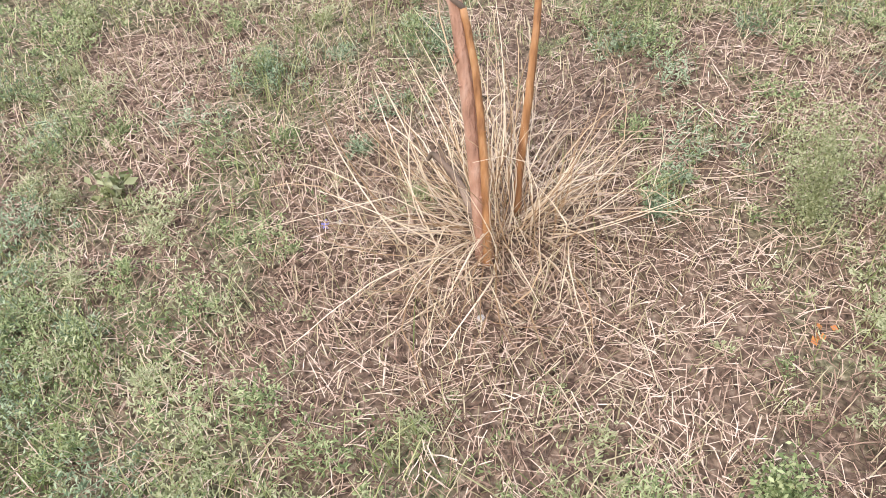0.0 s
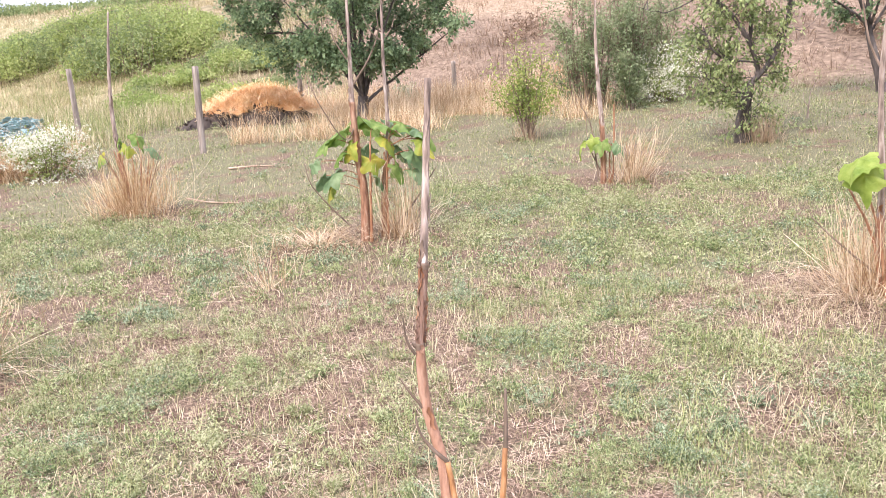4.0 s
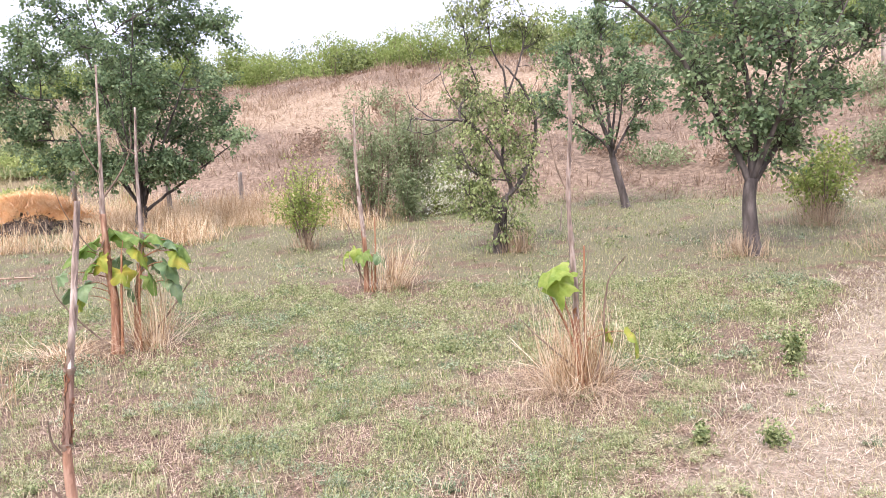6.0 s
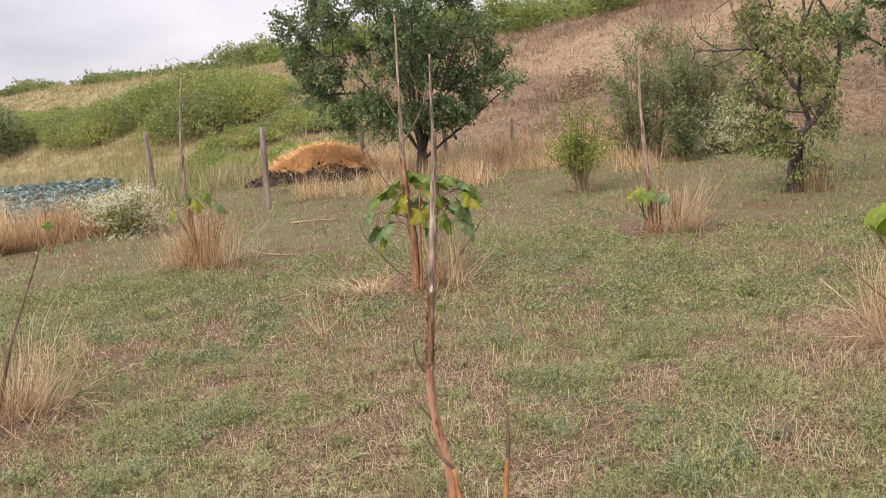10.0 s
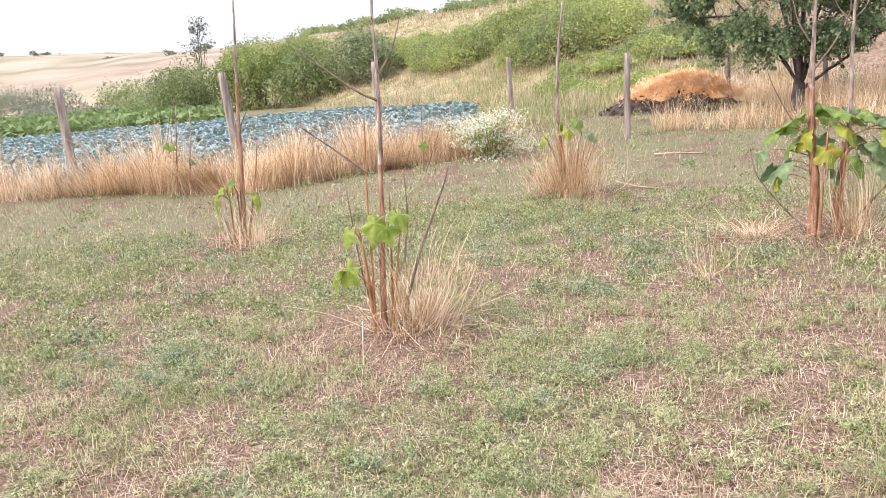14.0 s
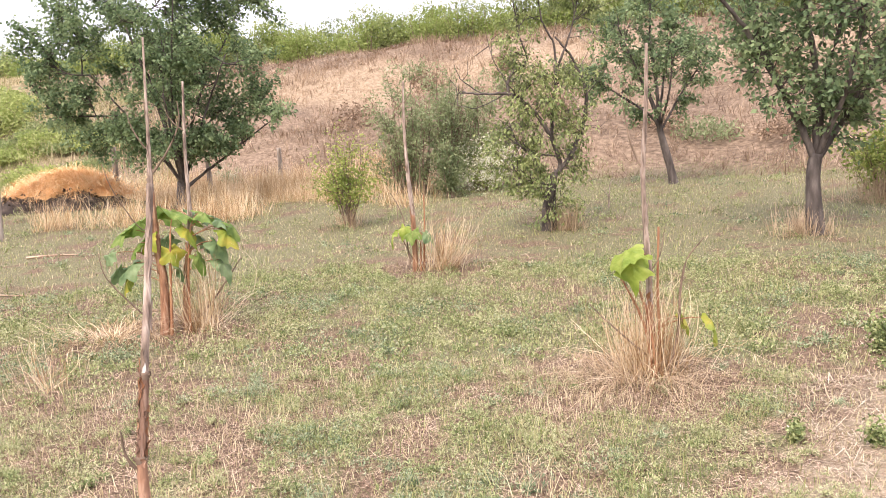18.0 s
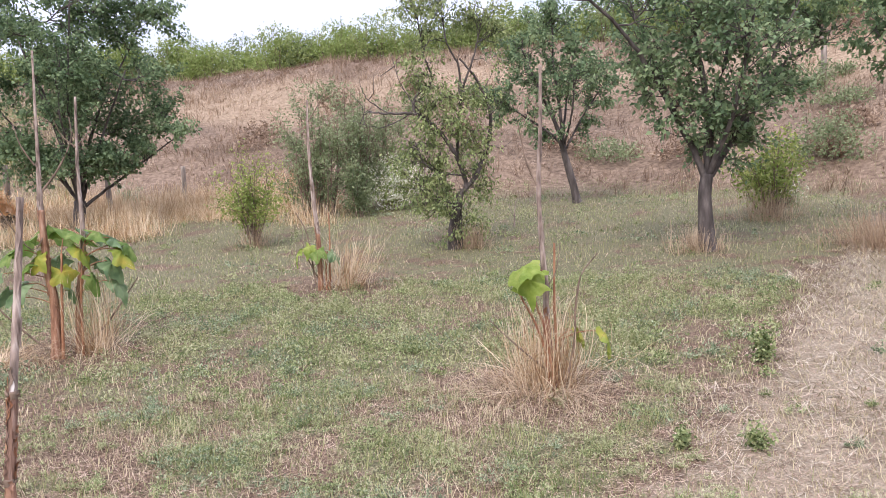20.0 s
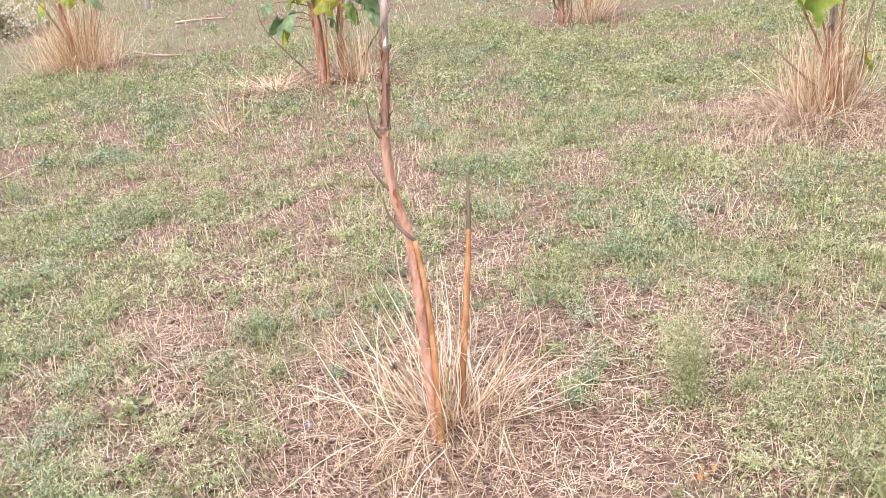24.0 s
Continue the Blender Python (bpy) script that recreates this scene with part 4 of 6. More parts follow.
stool((-6.49, 6.34), "cut-back tree with a tall thin pole and a few green leaves", 6,
      [([(0.02, 0.02, 0), (0.06, 0.05, 0.57), (0.08, 0.08, 1.12), (0.10, 0.09, 1.54), (0.14, 0.13, 2.29), (0.16, 0.15, 2.75)], 0.036, 0.010, 0.65)],
      [([(0.06, 0.05, 0), (0.18, 0.16, 0.8), (0.22, 0.2, 1.16)], 0.017, 0.006), ([(-0.04, -0.04, 0), (-0.05, -0.04, 0.55)], 0.016, 0.009), ([(0.0, 0.04, 0), (0.0, 0.03, 0.6)], 0.015, 0.009)],
      [([(-0.06, -0.06, 0), (-0.10, -0.09, 0.30)], 0.02, 0.012), ([(0.11, 0.1, 1.5), (0.2, 0.18, 1.8), (0.24, 0.2, 2.0)], 0.008, 0.003), ([(0.1, 0.09, 1.3), (0.18, 0.16, 1.5)], 0.008, 0.003)],
      [(-0.01, -0.05, 0.72, 0.36, 0), (-0.15, -0.15, 0.58, 0.34, 1), (0.20, 0.1, 0.58, 0.34, 3), (-0.1, -0.1, 0.66, 0.30, 3)])
stool((-3.80, 9.56), "cut-back tree with a dead pole and leafy shoots in hay", 7,
      [([(-0.06, 0, 0), (-0.12, -0.05, 0.69), (-0.14, -0.05, 1.25), (-0.10, -0.04, 1.8), (-0.03, -0.01, 2.4)], 0.040, 0.012, 0.3)],
      [([(0.08 * math.cos(i * 0.9), 0.08 * math.sin(i * 0.9), 0), (0.17 * math.cos(i * 0.9), 0.12 * math.sin(i * 0.9), 0.4), (0.26 * math.cos(i * 0.9), 0.16 * math.sin(i * 0.9), 0.62 + 0.06 * (i % 4))], 0.016, 0.008) for i in range(7)],
      [([(0.0, -0.1, 0.1), (-0.2, -0.15, 0.6), (-0.36, -0.2, 0.95)], 0.008, 0.003), ([(0.1, -0.1, 0.1), (0.3, -0.1, 0.55), (0.4, -0.1, 0.8)], 0.008, 0.003)],
      [(-0.31, -0.12, 0.78, 0.32, 1), (0.10, -0.05, 0.98, 0.36, 0), (0.24, -0.02, 0.82, 0.32, 2), (-0.1, -0.1, 0.92, 0.3, 0), (0.02, -0.12, 0.86, 0.28, 1)])
stool((-10.70, 9.60), "small cut-back tree with two thin shoots in tall hay", 8,
      [([(-0.07, -0.07, 0), (0.04, 0.05, 1.5)], 0.022, 0.009, 0.6), ([(0.08, 0.08, 0), (0.19, 0.2, 1.4)], 0.020, 0.008, 0.6)], [], [],
      [(-0.11, -0.12, 0.90, 0.30, 0), (0.17, 0.1, 0.62, 0.28, 2), (-0.02, -0.1, 0.86, 0.24, 0)])
stool((-7.21, 11.74), "small cut-back tree with one thin shoot in tall hay", 9,
      [([(-0.04, 0, 0), (0.01, 0, 1.2)], 0.018, 0.007, 0.6)], [], [([(0, 0, 0), (0.3, 0.2, 0.9)], 0.008, 0.003)], [(0.02, -0.05, 0.52, 0.24, 0)])

hay_clump((0.15, 1.70), 330, 0.42, 0.44, 21, "wiry dry straw grass spreading round the near sapling", HAY, width=0.0036, fallen=0.35, wild=0.55)
hay_clump((-0.46, 7.56), 330, 0.36, 0.85, 22, "upright dry straw grass beside the leafy stool", HAY, (0, 0), 0.005, 0.3, 0.22)
hay_clump((2.16, 9.63), 340, 0.5, 0.75, 23, "upright dry straw grass beside a cut-back tree", HAY, (0.25, 0), 0.007, 0.1)
hay_clump((2.80, 4.98), 620, 0.46, 0.70, 24, "thick dry straw grass round a cut-back tree", HAY, (0, 0), 0.0055, 0.2, 0.22)
hay_clump((-2.90, 4.10), 400, 0.5, 0.75, 25, "dry straw grass round a cut-back tree", HAY, (0.25, 0.1), 0.005, 0.3)
hay_clump((-6.35, 6.35), 400, 0.8, 0.5, 26, "thin dry grass round a cut-back tree", HAY, (0.1, 0), 0.006, 0.4)
hay_clump((-3.85, 9.55), 900, 0.8, 0.85, 27, "thick golden dry grass round a cut-back tree", HAY_ORANGE, (0, 0), 0.006, 0.2, 0.3)
hay_clump((2.62, 4.80), 330, 0.7, 0.5, 33, "flattened dry straw beside a cut-back tree", HAY_ROSE, (0, 0), 0.005, 1.0)
hay_clump((0.15, 1.75), 110, 0.6, 0.32, 34, "flattened dry straw beside the near sapling", HAY_ROSE, (0, 0), 0.0035, 1.0)
hay_clump((4.60, 12.25), 350, 0.6, 0.5, 28, "dry grass at the foot of a tree", HAY_ROSE, (0, 0), 0.008, 0.1)
hay_clump((7.15, 9.75), 350, 0.7, 0.45, 29, "dry grass at the foot of a tree", HAY_ROSE, (0, 0), 0.008, 0.1)
hay_clump((9.3, 8.7), 1100, 1.5, 0.60, 30, "dry grass at the yard's edge", HAY_ROSE, (0, 0), 0.007, 0.2, 0.4)
hay_clump((10.2, 12.3), 420, 1.0, 0.7, 31, "dry grass at the foot of a shrub", HAY_ROSE, (0, 0), 0.009, 0.1)
hay_clump((1.36, 14.85), 170, 0.6, 0.5, 32, "dry grass at the foot of a shrub", HAY_ROSE, (0, 0), 0.009, 0.1)

hay_clump((-1.40, 5.84), 90, 0.35, 0.50, 35, "thin pale tuft of dry grass in short weeds", HAY, (-0.15, 0), 0.004, 0.3, 0.4)
hay_clump((-1.26, 7.40), 420, 0.9, 0.50, 36, "flattened dry straw beside the leafy stool", HAY, (0, 0), 0.005, 1.0)
hay_clump((-3.45, 5.30), 160, 0.7, 0.35, 37, "thin dry grass in short weeds", HAY, (0, 0), 0.004, 0.6, 0.5)

# ---- trees and shrubs ----
def crown_points(rng, n, w, h, lumps):
    """Places of twig ends: lumpy ellipsoid, denser towards its skin."""
    d = rows_norm(rng.normal(size=(n, 3)))
    r = rng.random(n) ** 0.42
    ph = rng.uniform(0, 6.28, 6)
    az, el = np.arctan2(d[:, 1], d[:, 0]), d[:, 2]
    skin = 1 + lumps * (np.sin(3 * az + ph[0] + 2 * el) * 0.5 + np.sin(5 * az + ph[1] - 4 * el) * 0.35 + np.sin(7 * el + ph[2] + az) * 0.45)
    return d * (r * skin)[:, None] * np.array([w / 2, w / 2, h / 2])


def sprig(heap, foot, tip, n, size, rng, droop, long, spread):
    """Leaves along one twig: they stand off it on all sides, point outwards and hang a little, and show their upper face to the sky."""
    t = rng.random((n, 1)) ** 0.7
    at = foot + (tip - foot) * t + rng.normal(0, 1, (n, 3)) * spread * [1, 1, 0.8]
    d = rows_norm(0.5 * rows_norm(tip - foot) + rng.normal(0, 0.6, (n, 3)) + np.array([0, 0, -droop]))
    face = rows_norm(rng.normal(0, 0.55, (n, 3)) + np.array([0, 0, 0.9]))
    s = rows_norm(np.cross(d, face))
    nrm = np.cross(s, d)
    w = size * rng.uniform(0.7, 1.25, (n, 1))
    v = np.stack([at, at + d * w * long * 0.45 + s * w * 0.5 + nrm * w * 0.14, at + d * w * long, at + d * w * long * 0.45 - s * w * 0.5 + nrm * w * 0.14], 1).reshape(-1, 3)
    o = np.arange(n)[:, None] * 4
    heap.add(v, None, np.concatenate([o + np.array([[0, 1, 2]]), o + np.array([[0, 2, 3]])]))


def tree(place, label, seed, trunk, trunk_r, boughs, lumps, leaf_mat, leaf=0.07, per=85, long=1.5, droop=0.5, spread=0.13, bare=0, twig=0.010):
    """A tree: one trunk line, boughs that fork from it, and leafy shoots that fill uneven lumps of crown (x, y, z, width, height, shoots)."""
    rng = np.random.default_rng(seed)
    z0 = float(ground_z(*place))
    top = thing("tree", (place[0], place[1], z0 - 0.03), label, "tree", "trees in the yard")
    wood = Heap()
    tube(wood, spline(trunk, 6), trunk_r, trunk_r * 0.72, 12, 0.05, rng, 0.45)
    part("trunk", wood, TREE_BARK, top, "rough grey-brown trunk")
    nodes = []
    for line, r in boughs:
        way = spline(line, 8)
        way[1:-1] += rng.normal(0, 0.005, (len(way) - 2, 3))
        h = Heap()
        tube(h, way, r * 0.85, r * 0.26, 8, 0.04, rng)
        part("limb", h, TREE_BARK, top)
        nodes.append(way[3:])
    nodes = np.vstack(nodes)
    twigs, crown = Heap(), Heap()
    for x, y, z, w, h, count in lumps:
        mid = np.array([x, y, z])
        to = nodes[np.argmin(np.linalg.norm((nodes - mid) * [1, 1, 1.0], axis=1) + 0.8 * np.maximum(nodes[:, 2] - z + 0.1, 0))]
        if np.linalg.norm(mid - to) > 0.35:
            way = spline([to, (to + mid) / 2 + [0, 0, -0.06] + rng.normal(0, 0.07, 3), mid], 5)
            tube(twigs, way, 0.011 + 0.012 * np.linalg.norm(mid - to), 0.010, 5, 0.04, rng, cap=False)
            nodes = np.vstack([nodes, way[1:]])
        near = nodes[np.argsort(np.linalg.norm(nodes - mid, axis=1))[:60]]
        ends = mid + crown_points(rng, count, w, h, 0.35)
        for e in ends:
            d = np.linalg.norm(near - e, axis=1) + 0.7 * np.maximum(near[:, 2] - e[2] + 0.05, 0)
            p = near[np.argsort(d)[rng.integers(0, 5)]]
            span = np.linalg.norm(e - p)
            bend = spline([p, (p + e) / 2 + rng.normal(0, 0.05, 3) * min(span, 1), e], 3)
            tube(twigs, bend, twig, 0.003, 3, 0, rng, cap=False)
            for k in range(4):
                foot = p + (e - p) * rng.uniform(0.35, 1.0)
                way = rows_norm(0.8 * rows_norm(e - p) + 0.5 * rows_norm(e - mid) + rng.normal(0, 0.55, 3) + [0, 0, 0.35])
                reach = rng.uniform(0.7, 1.35) * 2.4 * spread
                tip = foot + way * reach
                tube(twigs, [foot, tip], twig * 0.6, 0.002, 3, 0, rng, cap=False)
                sprig(crown, foot, tip, per // 4, leaf, rng, droop, long, spread * 0.38)
    for way in [nodes[i] for i in rng.integers(0, len(nodes), bare)]:
        d = rows_norm(rng.normal(0, 1, 3) + [0, 0, 0.7])
        mid = way + d * 0.22 + rng.normal(0, 0.05, 3)
        tube(twigs, [way, mid, mid + rows_norm(d + rng.normal(0, 0.5, 3)) * 0.28], 0.008, 0.002, 4, 0, rng, cap=False)
    tagged(part("twig_work", twigs, TREE_BARK, top), kind="stuff")
    part("crown", crown, leaf_mat, top, "crown of small separate leaves", False)
    return top


def ring_of_boughs(rng, fork, count, reach, low, high, r, height_at=0.0):
    """Boughs leaving a trunk at its fork, all round, rising from low to high."""
    out = []
    for i in range(count):
        a = 2.4 * i + rng.uniform(-0.3, 0.3)
        up = (i + 0.5) / count
        far = reach * np.interp(up, (0, 0.5, 1), (1.0, 0.85, 0.35)) * rng.uniform(0.85, 1.1)
        foot = np.array(fork) + [0, 0, -height_at * rng.random()]
        end = np.array([fork[0] + math.cos(a) * far, fork[1] + math.sin(a) * far, low + (high - low) * up])
        out.append(([foot, foot + (end - foot) * [0.42, 0.42, 0.5] + rng.normal(0, 0.08, 3), end], r * rng.uniform(0.7, 1.0)))
    return out


def ring_of_lumps(rng, centre, count, radius, size, high, shoots, turn=0.0):
    """Lumps of crown set round a centre."""
    out = []
    for i in range(count):
        a = turn + 6.283 * i / count + rng.uniform(-0.25, 0.25)
        r = radius * rng.uniform(0.8, 1.15)
        out.append((centre[0] + math.cos(a) * r, centre[1] + math.sin(a) * r, centre[2] + rng.normal(0, 0.18), size * rng.uniform(0.8, 1.2), high * rng.uniform(0.8, 1.2), shoots))
    return out


def shrub(place, label, seed, height, width, leaf_mat, n=2600, leaf=0.05, stems=9, bare=0.25, lumps=0.35, group="shrubs", name="shrub", flowers=None, long=1.5, category="shrub", near=False):
    """A shrub: stems fanning from the ground, each forking into leafy upright sprays of uneven height."""
    rng = np.random.default_rng(seed)
    top = thing(name, (place[0], place[1], float(ground_z(*place)) - 0.03), label, category, group)
    wood, body, bloom = Heap(), Heap(), Heap()
    sprays = 4 if width < 2 else 7
    wide = 0.04 + 0.085 * min(width, 2.0) + 0.035 * max(width - 2.0, 0)
    if long > 2 and width < 2:
        wide *= 0.55
    per = max(6, n // (stems * sprays))
    for i in range(stems):
        a = 2.4 * i + rng.uniform(-0.4, 0.4)
        f = math.sqrt((i + 0.5) / stems) * rng.uniform(0.8, 1.1)
        rise = height * (1 - 0.42 * f * f) * rng.uniform(1 - lumps, 1.0)
        end = np.array([math.cos(a) * width * 0.40 * f, math.sin(a) * width * 0.40 * f, rise])
        foot = np.array([rng.normal(0, 0.04 * width), rng.normal(0, 0.04 * width), 0])
        if width > 1.6:
            foot[:2] += end[:2] * 0.6
        way = spline([foot, foot * 0.45 + end * [0.55, 0.55, 0.5] + rng.normal(0, 0.03 * width, 3), end], 5)
        own = Heap() if near else wood
        tube(own, way if width < 1.9 else way[::3], 0.006 + 0.006 * height, 0.004, 5 if width < 1.9 else 3, 0.05, rng, cap=False)
        if near:
            part("stem", own, TWIG, top)
        if width > 1.9:
            size = min(width * rng.uniform(0.30, 0.46), 1.1 * rise + 0.25)
            m = int(n / stems)
            ball = rows_norm(rng.normal(size=(m, 3)) * [1, 1, 0.9])
            rough = 0.72 + 0.5 * value_noise(np.arctan2(ball[:, 1], ball[:, 0]) * 2.2, ball[:, 2] * 3.0, 1.6, seed % 50 + i)
            ball = ball * (rough * rng.uniform(0.82, 1.08, m))[:, None] * [size / 2, size / 2, size * 0.42]
            spots = ball + way[-1] * [0.92, 0.92, 1.0] - [0, 0, size * 0.36]
            spots[:, 2] = np.where(spots[:, 2] < 0.03, rng.uniform(0.03, 0.5, m) * rise, spots[:, 2])
            leaves(body, spots, leaf, rng, 0.0, long, 0.0, True)
            for q in range(2 if height > 2 else 1):
                tip = way[-1] + rng.normal(0, 0.18, 3) * size + [0, 0, size * rng.uniform(-0.06, 0.07)]
                tube(wood, [way[-2], (way[-2] + tip) / 2, tip], 0.012, 0.004, 3, 0, rng, cap=False)
                leaves(body, way[-2] + (tip - way[-2]) * rng.random((14, 1)) + rng.normal(0, 0.035, (14, 3)) * size, leaf * 0.65, rng, 0.0, long, 0.0, True)
            continue
        for s in range(sprays):
            u = rng.uniform(max(bare, 0.12), 0.95)
            p = way[int(u * (len(way) - 1))]
            d = rows_norm(rng.normal(0, 0.6, 3) + [math.cos(a) * 0.5 * f, math.sin(a) * 0.5 * f, 0.8])
            span = (0.16 + 0.10 * rng.random()) * (width + height) * 0.75
            tip = p + d * span
            tip[2] = min(max(tip[2], height * bare), height * 1.02)
            tube(wood, [p, (p + tip) / 2 + rng.normal(0, 0.02 * width, 3), tip], 0.003 + 0.002 * height, 0.002, 3, 0, rng, cap=False)
            t = rng.random((per, 1))
            spots = p + (tip - p) * t + np.clip(rng.normal(0, 1, (per, 3)), -1.7, 1.7) * wide * (0.45 + t * (1.2 - t))
            spots[:, 2] = np.maximum(spots[:, 2], 0.02)
            leaves(body, spots, leaf, rng, 0.0, long)
            if flowers:
                m = max(2, flowers // (stems * sprays))
                heads = tip + rng.normal(0, 1, (m, 3)) * [0.11 * width, 0.11 * width, 0.05 * height]
                leaves(bloom, np.repeat(heads, 4, 0) + rng.normal(0, 0.012, (m * 4, 3)), 0.026, rng, -0.5, 1.0)
    if width > 1.9:
        m = int(n * 0.35)
        dome = rows_norm(np.abs(rng.normal(size=(m, 3))) * rng.choice([-1, 1], (m, 3)) * [1, 1, 0] + np.abs(rng.normal(size=(m, 3))) * [0, 0, 1])
        dome = dome * rng.uniform(0.6, 0.85, m)[:, None] * [width * 0.42, width * 0.42, height * 0.75]
        leaves(body, dome, leaf * 1.2, rng, 0.0, long, 0.0, True)
    if wood.n:
        tagged(part("twig_work", wood, TWIG, top), kind="stuff")
    part("foliage", body, leaf_mat, top, "", False)
    if flowers:
        part("blossom", bloom, FLOWER, top, "tiny white flower heads", False)
    return top


rng = np.random.default_rng(40)
tree((-2.21, 19.85), "spreading leafy tree with dark green crown beside the fence", 41, [(0, 0, 0), (0.02, 0, 0.35), (0.05, 0, 0.7)], 0.17,
     ring_of_boughs(rng, (0.05, 0, 0.75), 13, 2.1, 1.9, 5.6, 0.058, 0.25),
     [(-2.7, 0, 3.5, 1.3, 1.2, 15), (-2.3, 0.3, 4.6, 1.1, 1.0, 13), (-1.6, 0, 5.3, 1.2, 1.2, 15), (-1.9, -0.3, 3.9, 1.4, 1.2, 16), (-2.6, 0.2, 2.3, 1.2, 0.7, 13), (-1.8, -0.2, 2.7, 1.4, 1.0, 16), (-1.0, 0.5, 3.3, 1.6, 1.4, 18),
      (-0.9, -0.6, 4.3, 1.5, 1.4, 18), (-0.6, 0, 5.8, 1.2, 1.2, 15), (0.2, 0.2, 6.0, 1.0, 1.3, 14), (0, -0.5, 4.8, 1.3, 1.4, 16), (0.3, 0.6, 4.2, 1.3, 1.4, 16), (1.0, -0.2, 5.4, 1.2, 1.3, 15), (1.8, 0.1, 5.0, 1.1, 0.8, 13), (2.15, 0, 4.75, 0.7, 0.5, 8),
      (1.2, 0.3, 4.3, 1.2, 1.1, 15), (1.5, -0.3, 3.4, 1.3, 1.1, 16), (0.7, -0.5, 3.2, 1.4, 1.3, 17), (0, -0.8, 2.7, 1.5, 1.1, 17), (0, 0.7, 2.6, 1.4, 1.1, 16), (1.2, 0.2, 2.4, 1.2, 0.9, 14), (2.2, -0.1, 2.25, 1.0, 0.5, 10), (1.9, 0.2, 2.8, 0.9, 0.7, 10), (1.5, -0.1, 1.85, 0.9, 0.5, 10), (0.8, -0.3, 1.6, 0.9, 0.6, 10), (-1.0, -0.3, 1.8, 1.0, 0.6, 11),
      (-1.1, 0, 2.0, 1.1, 0.8, 13), (-0.4, -0.4, 1.7, 1.0, 0.7, 11), (0.6, 0.3, 1.6, 0.8, 0.6, 9), (0, -1.2, 3.6, 1.4, 1.4, 17), (0, 1.2, 3.6, 1.4, 1.4, 17), (-1.3, 0.8, 4.8, 1.2, 1.1, 13), (-0.8, -0.5, 1.55, 1.1, 0.7, 12), (0.2, -0.6, 1.45, 1.0, 0.6, 11), (1.0, -0.3, 1.75, 1.0, 0.7, 11), (-1.6, 0.1, 1.75, 1.0, 0.6, 10), (-3.0, -0.1, 3.0, 0.8, 0.8, 9), (-2.9, 0.1, 4.0, 0.8, 0.7, 9), (0.6, 0.2, 4.9, 1.2, 1.2, 14), (-0.4, 0.1, 3.4, 1.6, 1.6, 18)],
     TREE_LEAF, 0.060, 84, spread=0.16)
tree((4.36, 12.29), "slender tree with sparse crown and dark bent limbs", 42, [(-0.04, 0, 0), (-0.06, 0, 0.3), (0.02, 0, 0.62), (0.10, 0, 0.92)], 0.075,
     [([(0.08, 0.02, 0), (0.09, 0.03, 0.45), (0.12, 0.02, 0.95)], 0.055), ([(0.10, 0, 0.9), (0.32, 0, 1.12), (0.52, 0.05, 1.45), (0.68, 0.1, 1.9), (0.66, 0.1, 2.3), (0.45, 0.1, 2.75), (0.2, 0.1, 3.05)], 0.052),
      ([(0.12, 0, 0.92), (0.20, 0, 1.07), (0.06, 0, 1.5), (-0.2, 0, 1.9), (-0.45, 0.02, 2.13), (-0.62, 0.03, 2.2), (-1.0, 0.05, 2.2), (-1.3, 0.1, 2.25)], 0.048), ([(-0.60, 0.03, 2.19), (-0.56, 0.05, 2.45), (-0.28, 0.05, 2.7), (-0.40, 0.05, 3.1), (-0.48, 0.05, 3.7)], 0.030),
      ([(0.06, 0, 1.5), (0.14, 0.05, 2.1), (0.2, 0.1, 2.55), (0.17, 0.1, 2.95), (0.0, 0.1, 3.3), (-0.1, 0.1, 4.0)], 0.034), ([(0.2, 0.1, 2.5), (0.42, 0.0, 3.1), (0.6, 0, 3.8)], 0.026), ([(-1.0, 0.05, 2.2), (-1.35, 0.0, 2.45), (-1.45, 0, 2.75)], 0.012),
      ([(-0.45, 0.02, 2.13), (-0.8, -0.1, 2.6), (-0.95, -0.1, 3.1)], 0.012), ([(-0.62, 0.03, 2.2), (-1.1, 0.1, 2.0), (-1.55, 0.1, 2.1)], 0.012)],
     [(-0.34, 0, 1.30, 0.75, 0.9, 17), (0.34, 0.1, 1.15, 0.65, 0.7, 13), (-0.1, 0, 1.9, 1.15, 0.9, 22), (0.25, 0.1, 2.25, 0.9, 0.7, 14), (-0.15, 0, 0.55, 0.55, 0.6, 8), (0.24, -0.05, 0.45, 0.5, 0.5, 7), (-0.4, 0.1, 2.4, 0.7, 0.6, 10), (-0.3, 0.15, 0.9, 0.6, 0.5, 9), (-0.6, 0, 1.75, 0.8, 0.8, 11), (-0.6, 0.1, 1.2, 0.6, 0.6, 8), (0.55, 0.1, 1.65, 0.5, 0.6, 8), (-0.3, 0, 2.75, 0.8, 0.7, 9),
      (-0.35, 0.05, 3.3, 0.5, 0.6, 8), (-0.48, 0.05, 3.85, 0.7, 0.6, 11), (0.0, 0.1, 3.9, 0.8, 0.8, 13), (0.55, 0, 3.75, 0.8, 0.7, 13), (0.75, 0, 3.3, 0.4, 0.5, 6), (0.1, 0.1, 4.4, 0.7, 0.5, 9), (-0.3, 0.1, 4.3, 0.5, 0.4, 6)],
     TREE_LEAF_LIGHT, 0.032, 66, 2.0, 0.9, 0.125, 46, twig=0.007)
rng = np.random.default_rng(43)
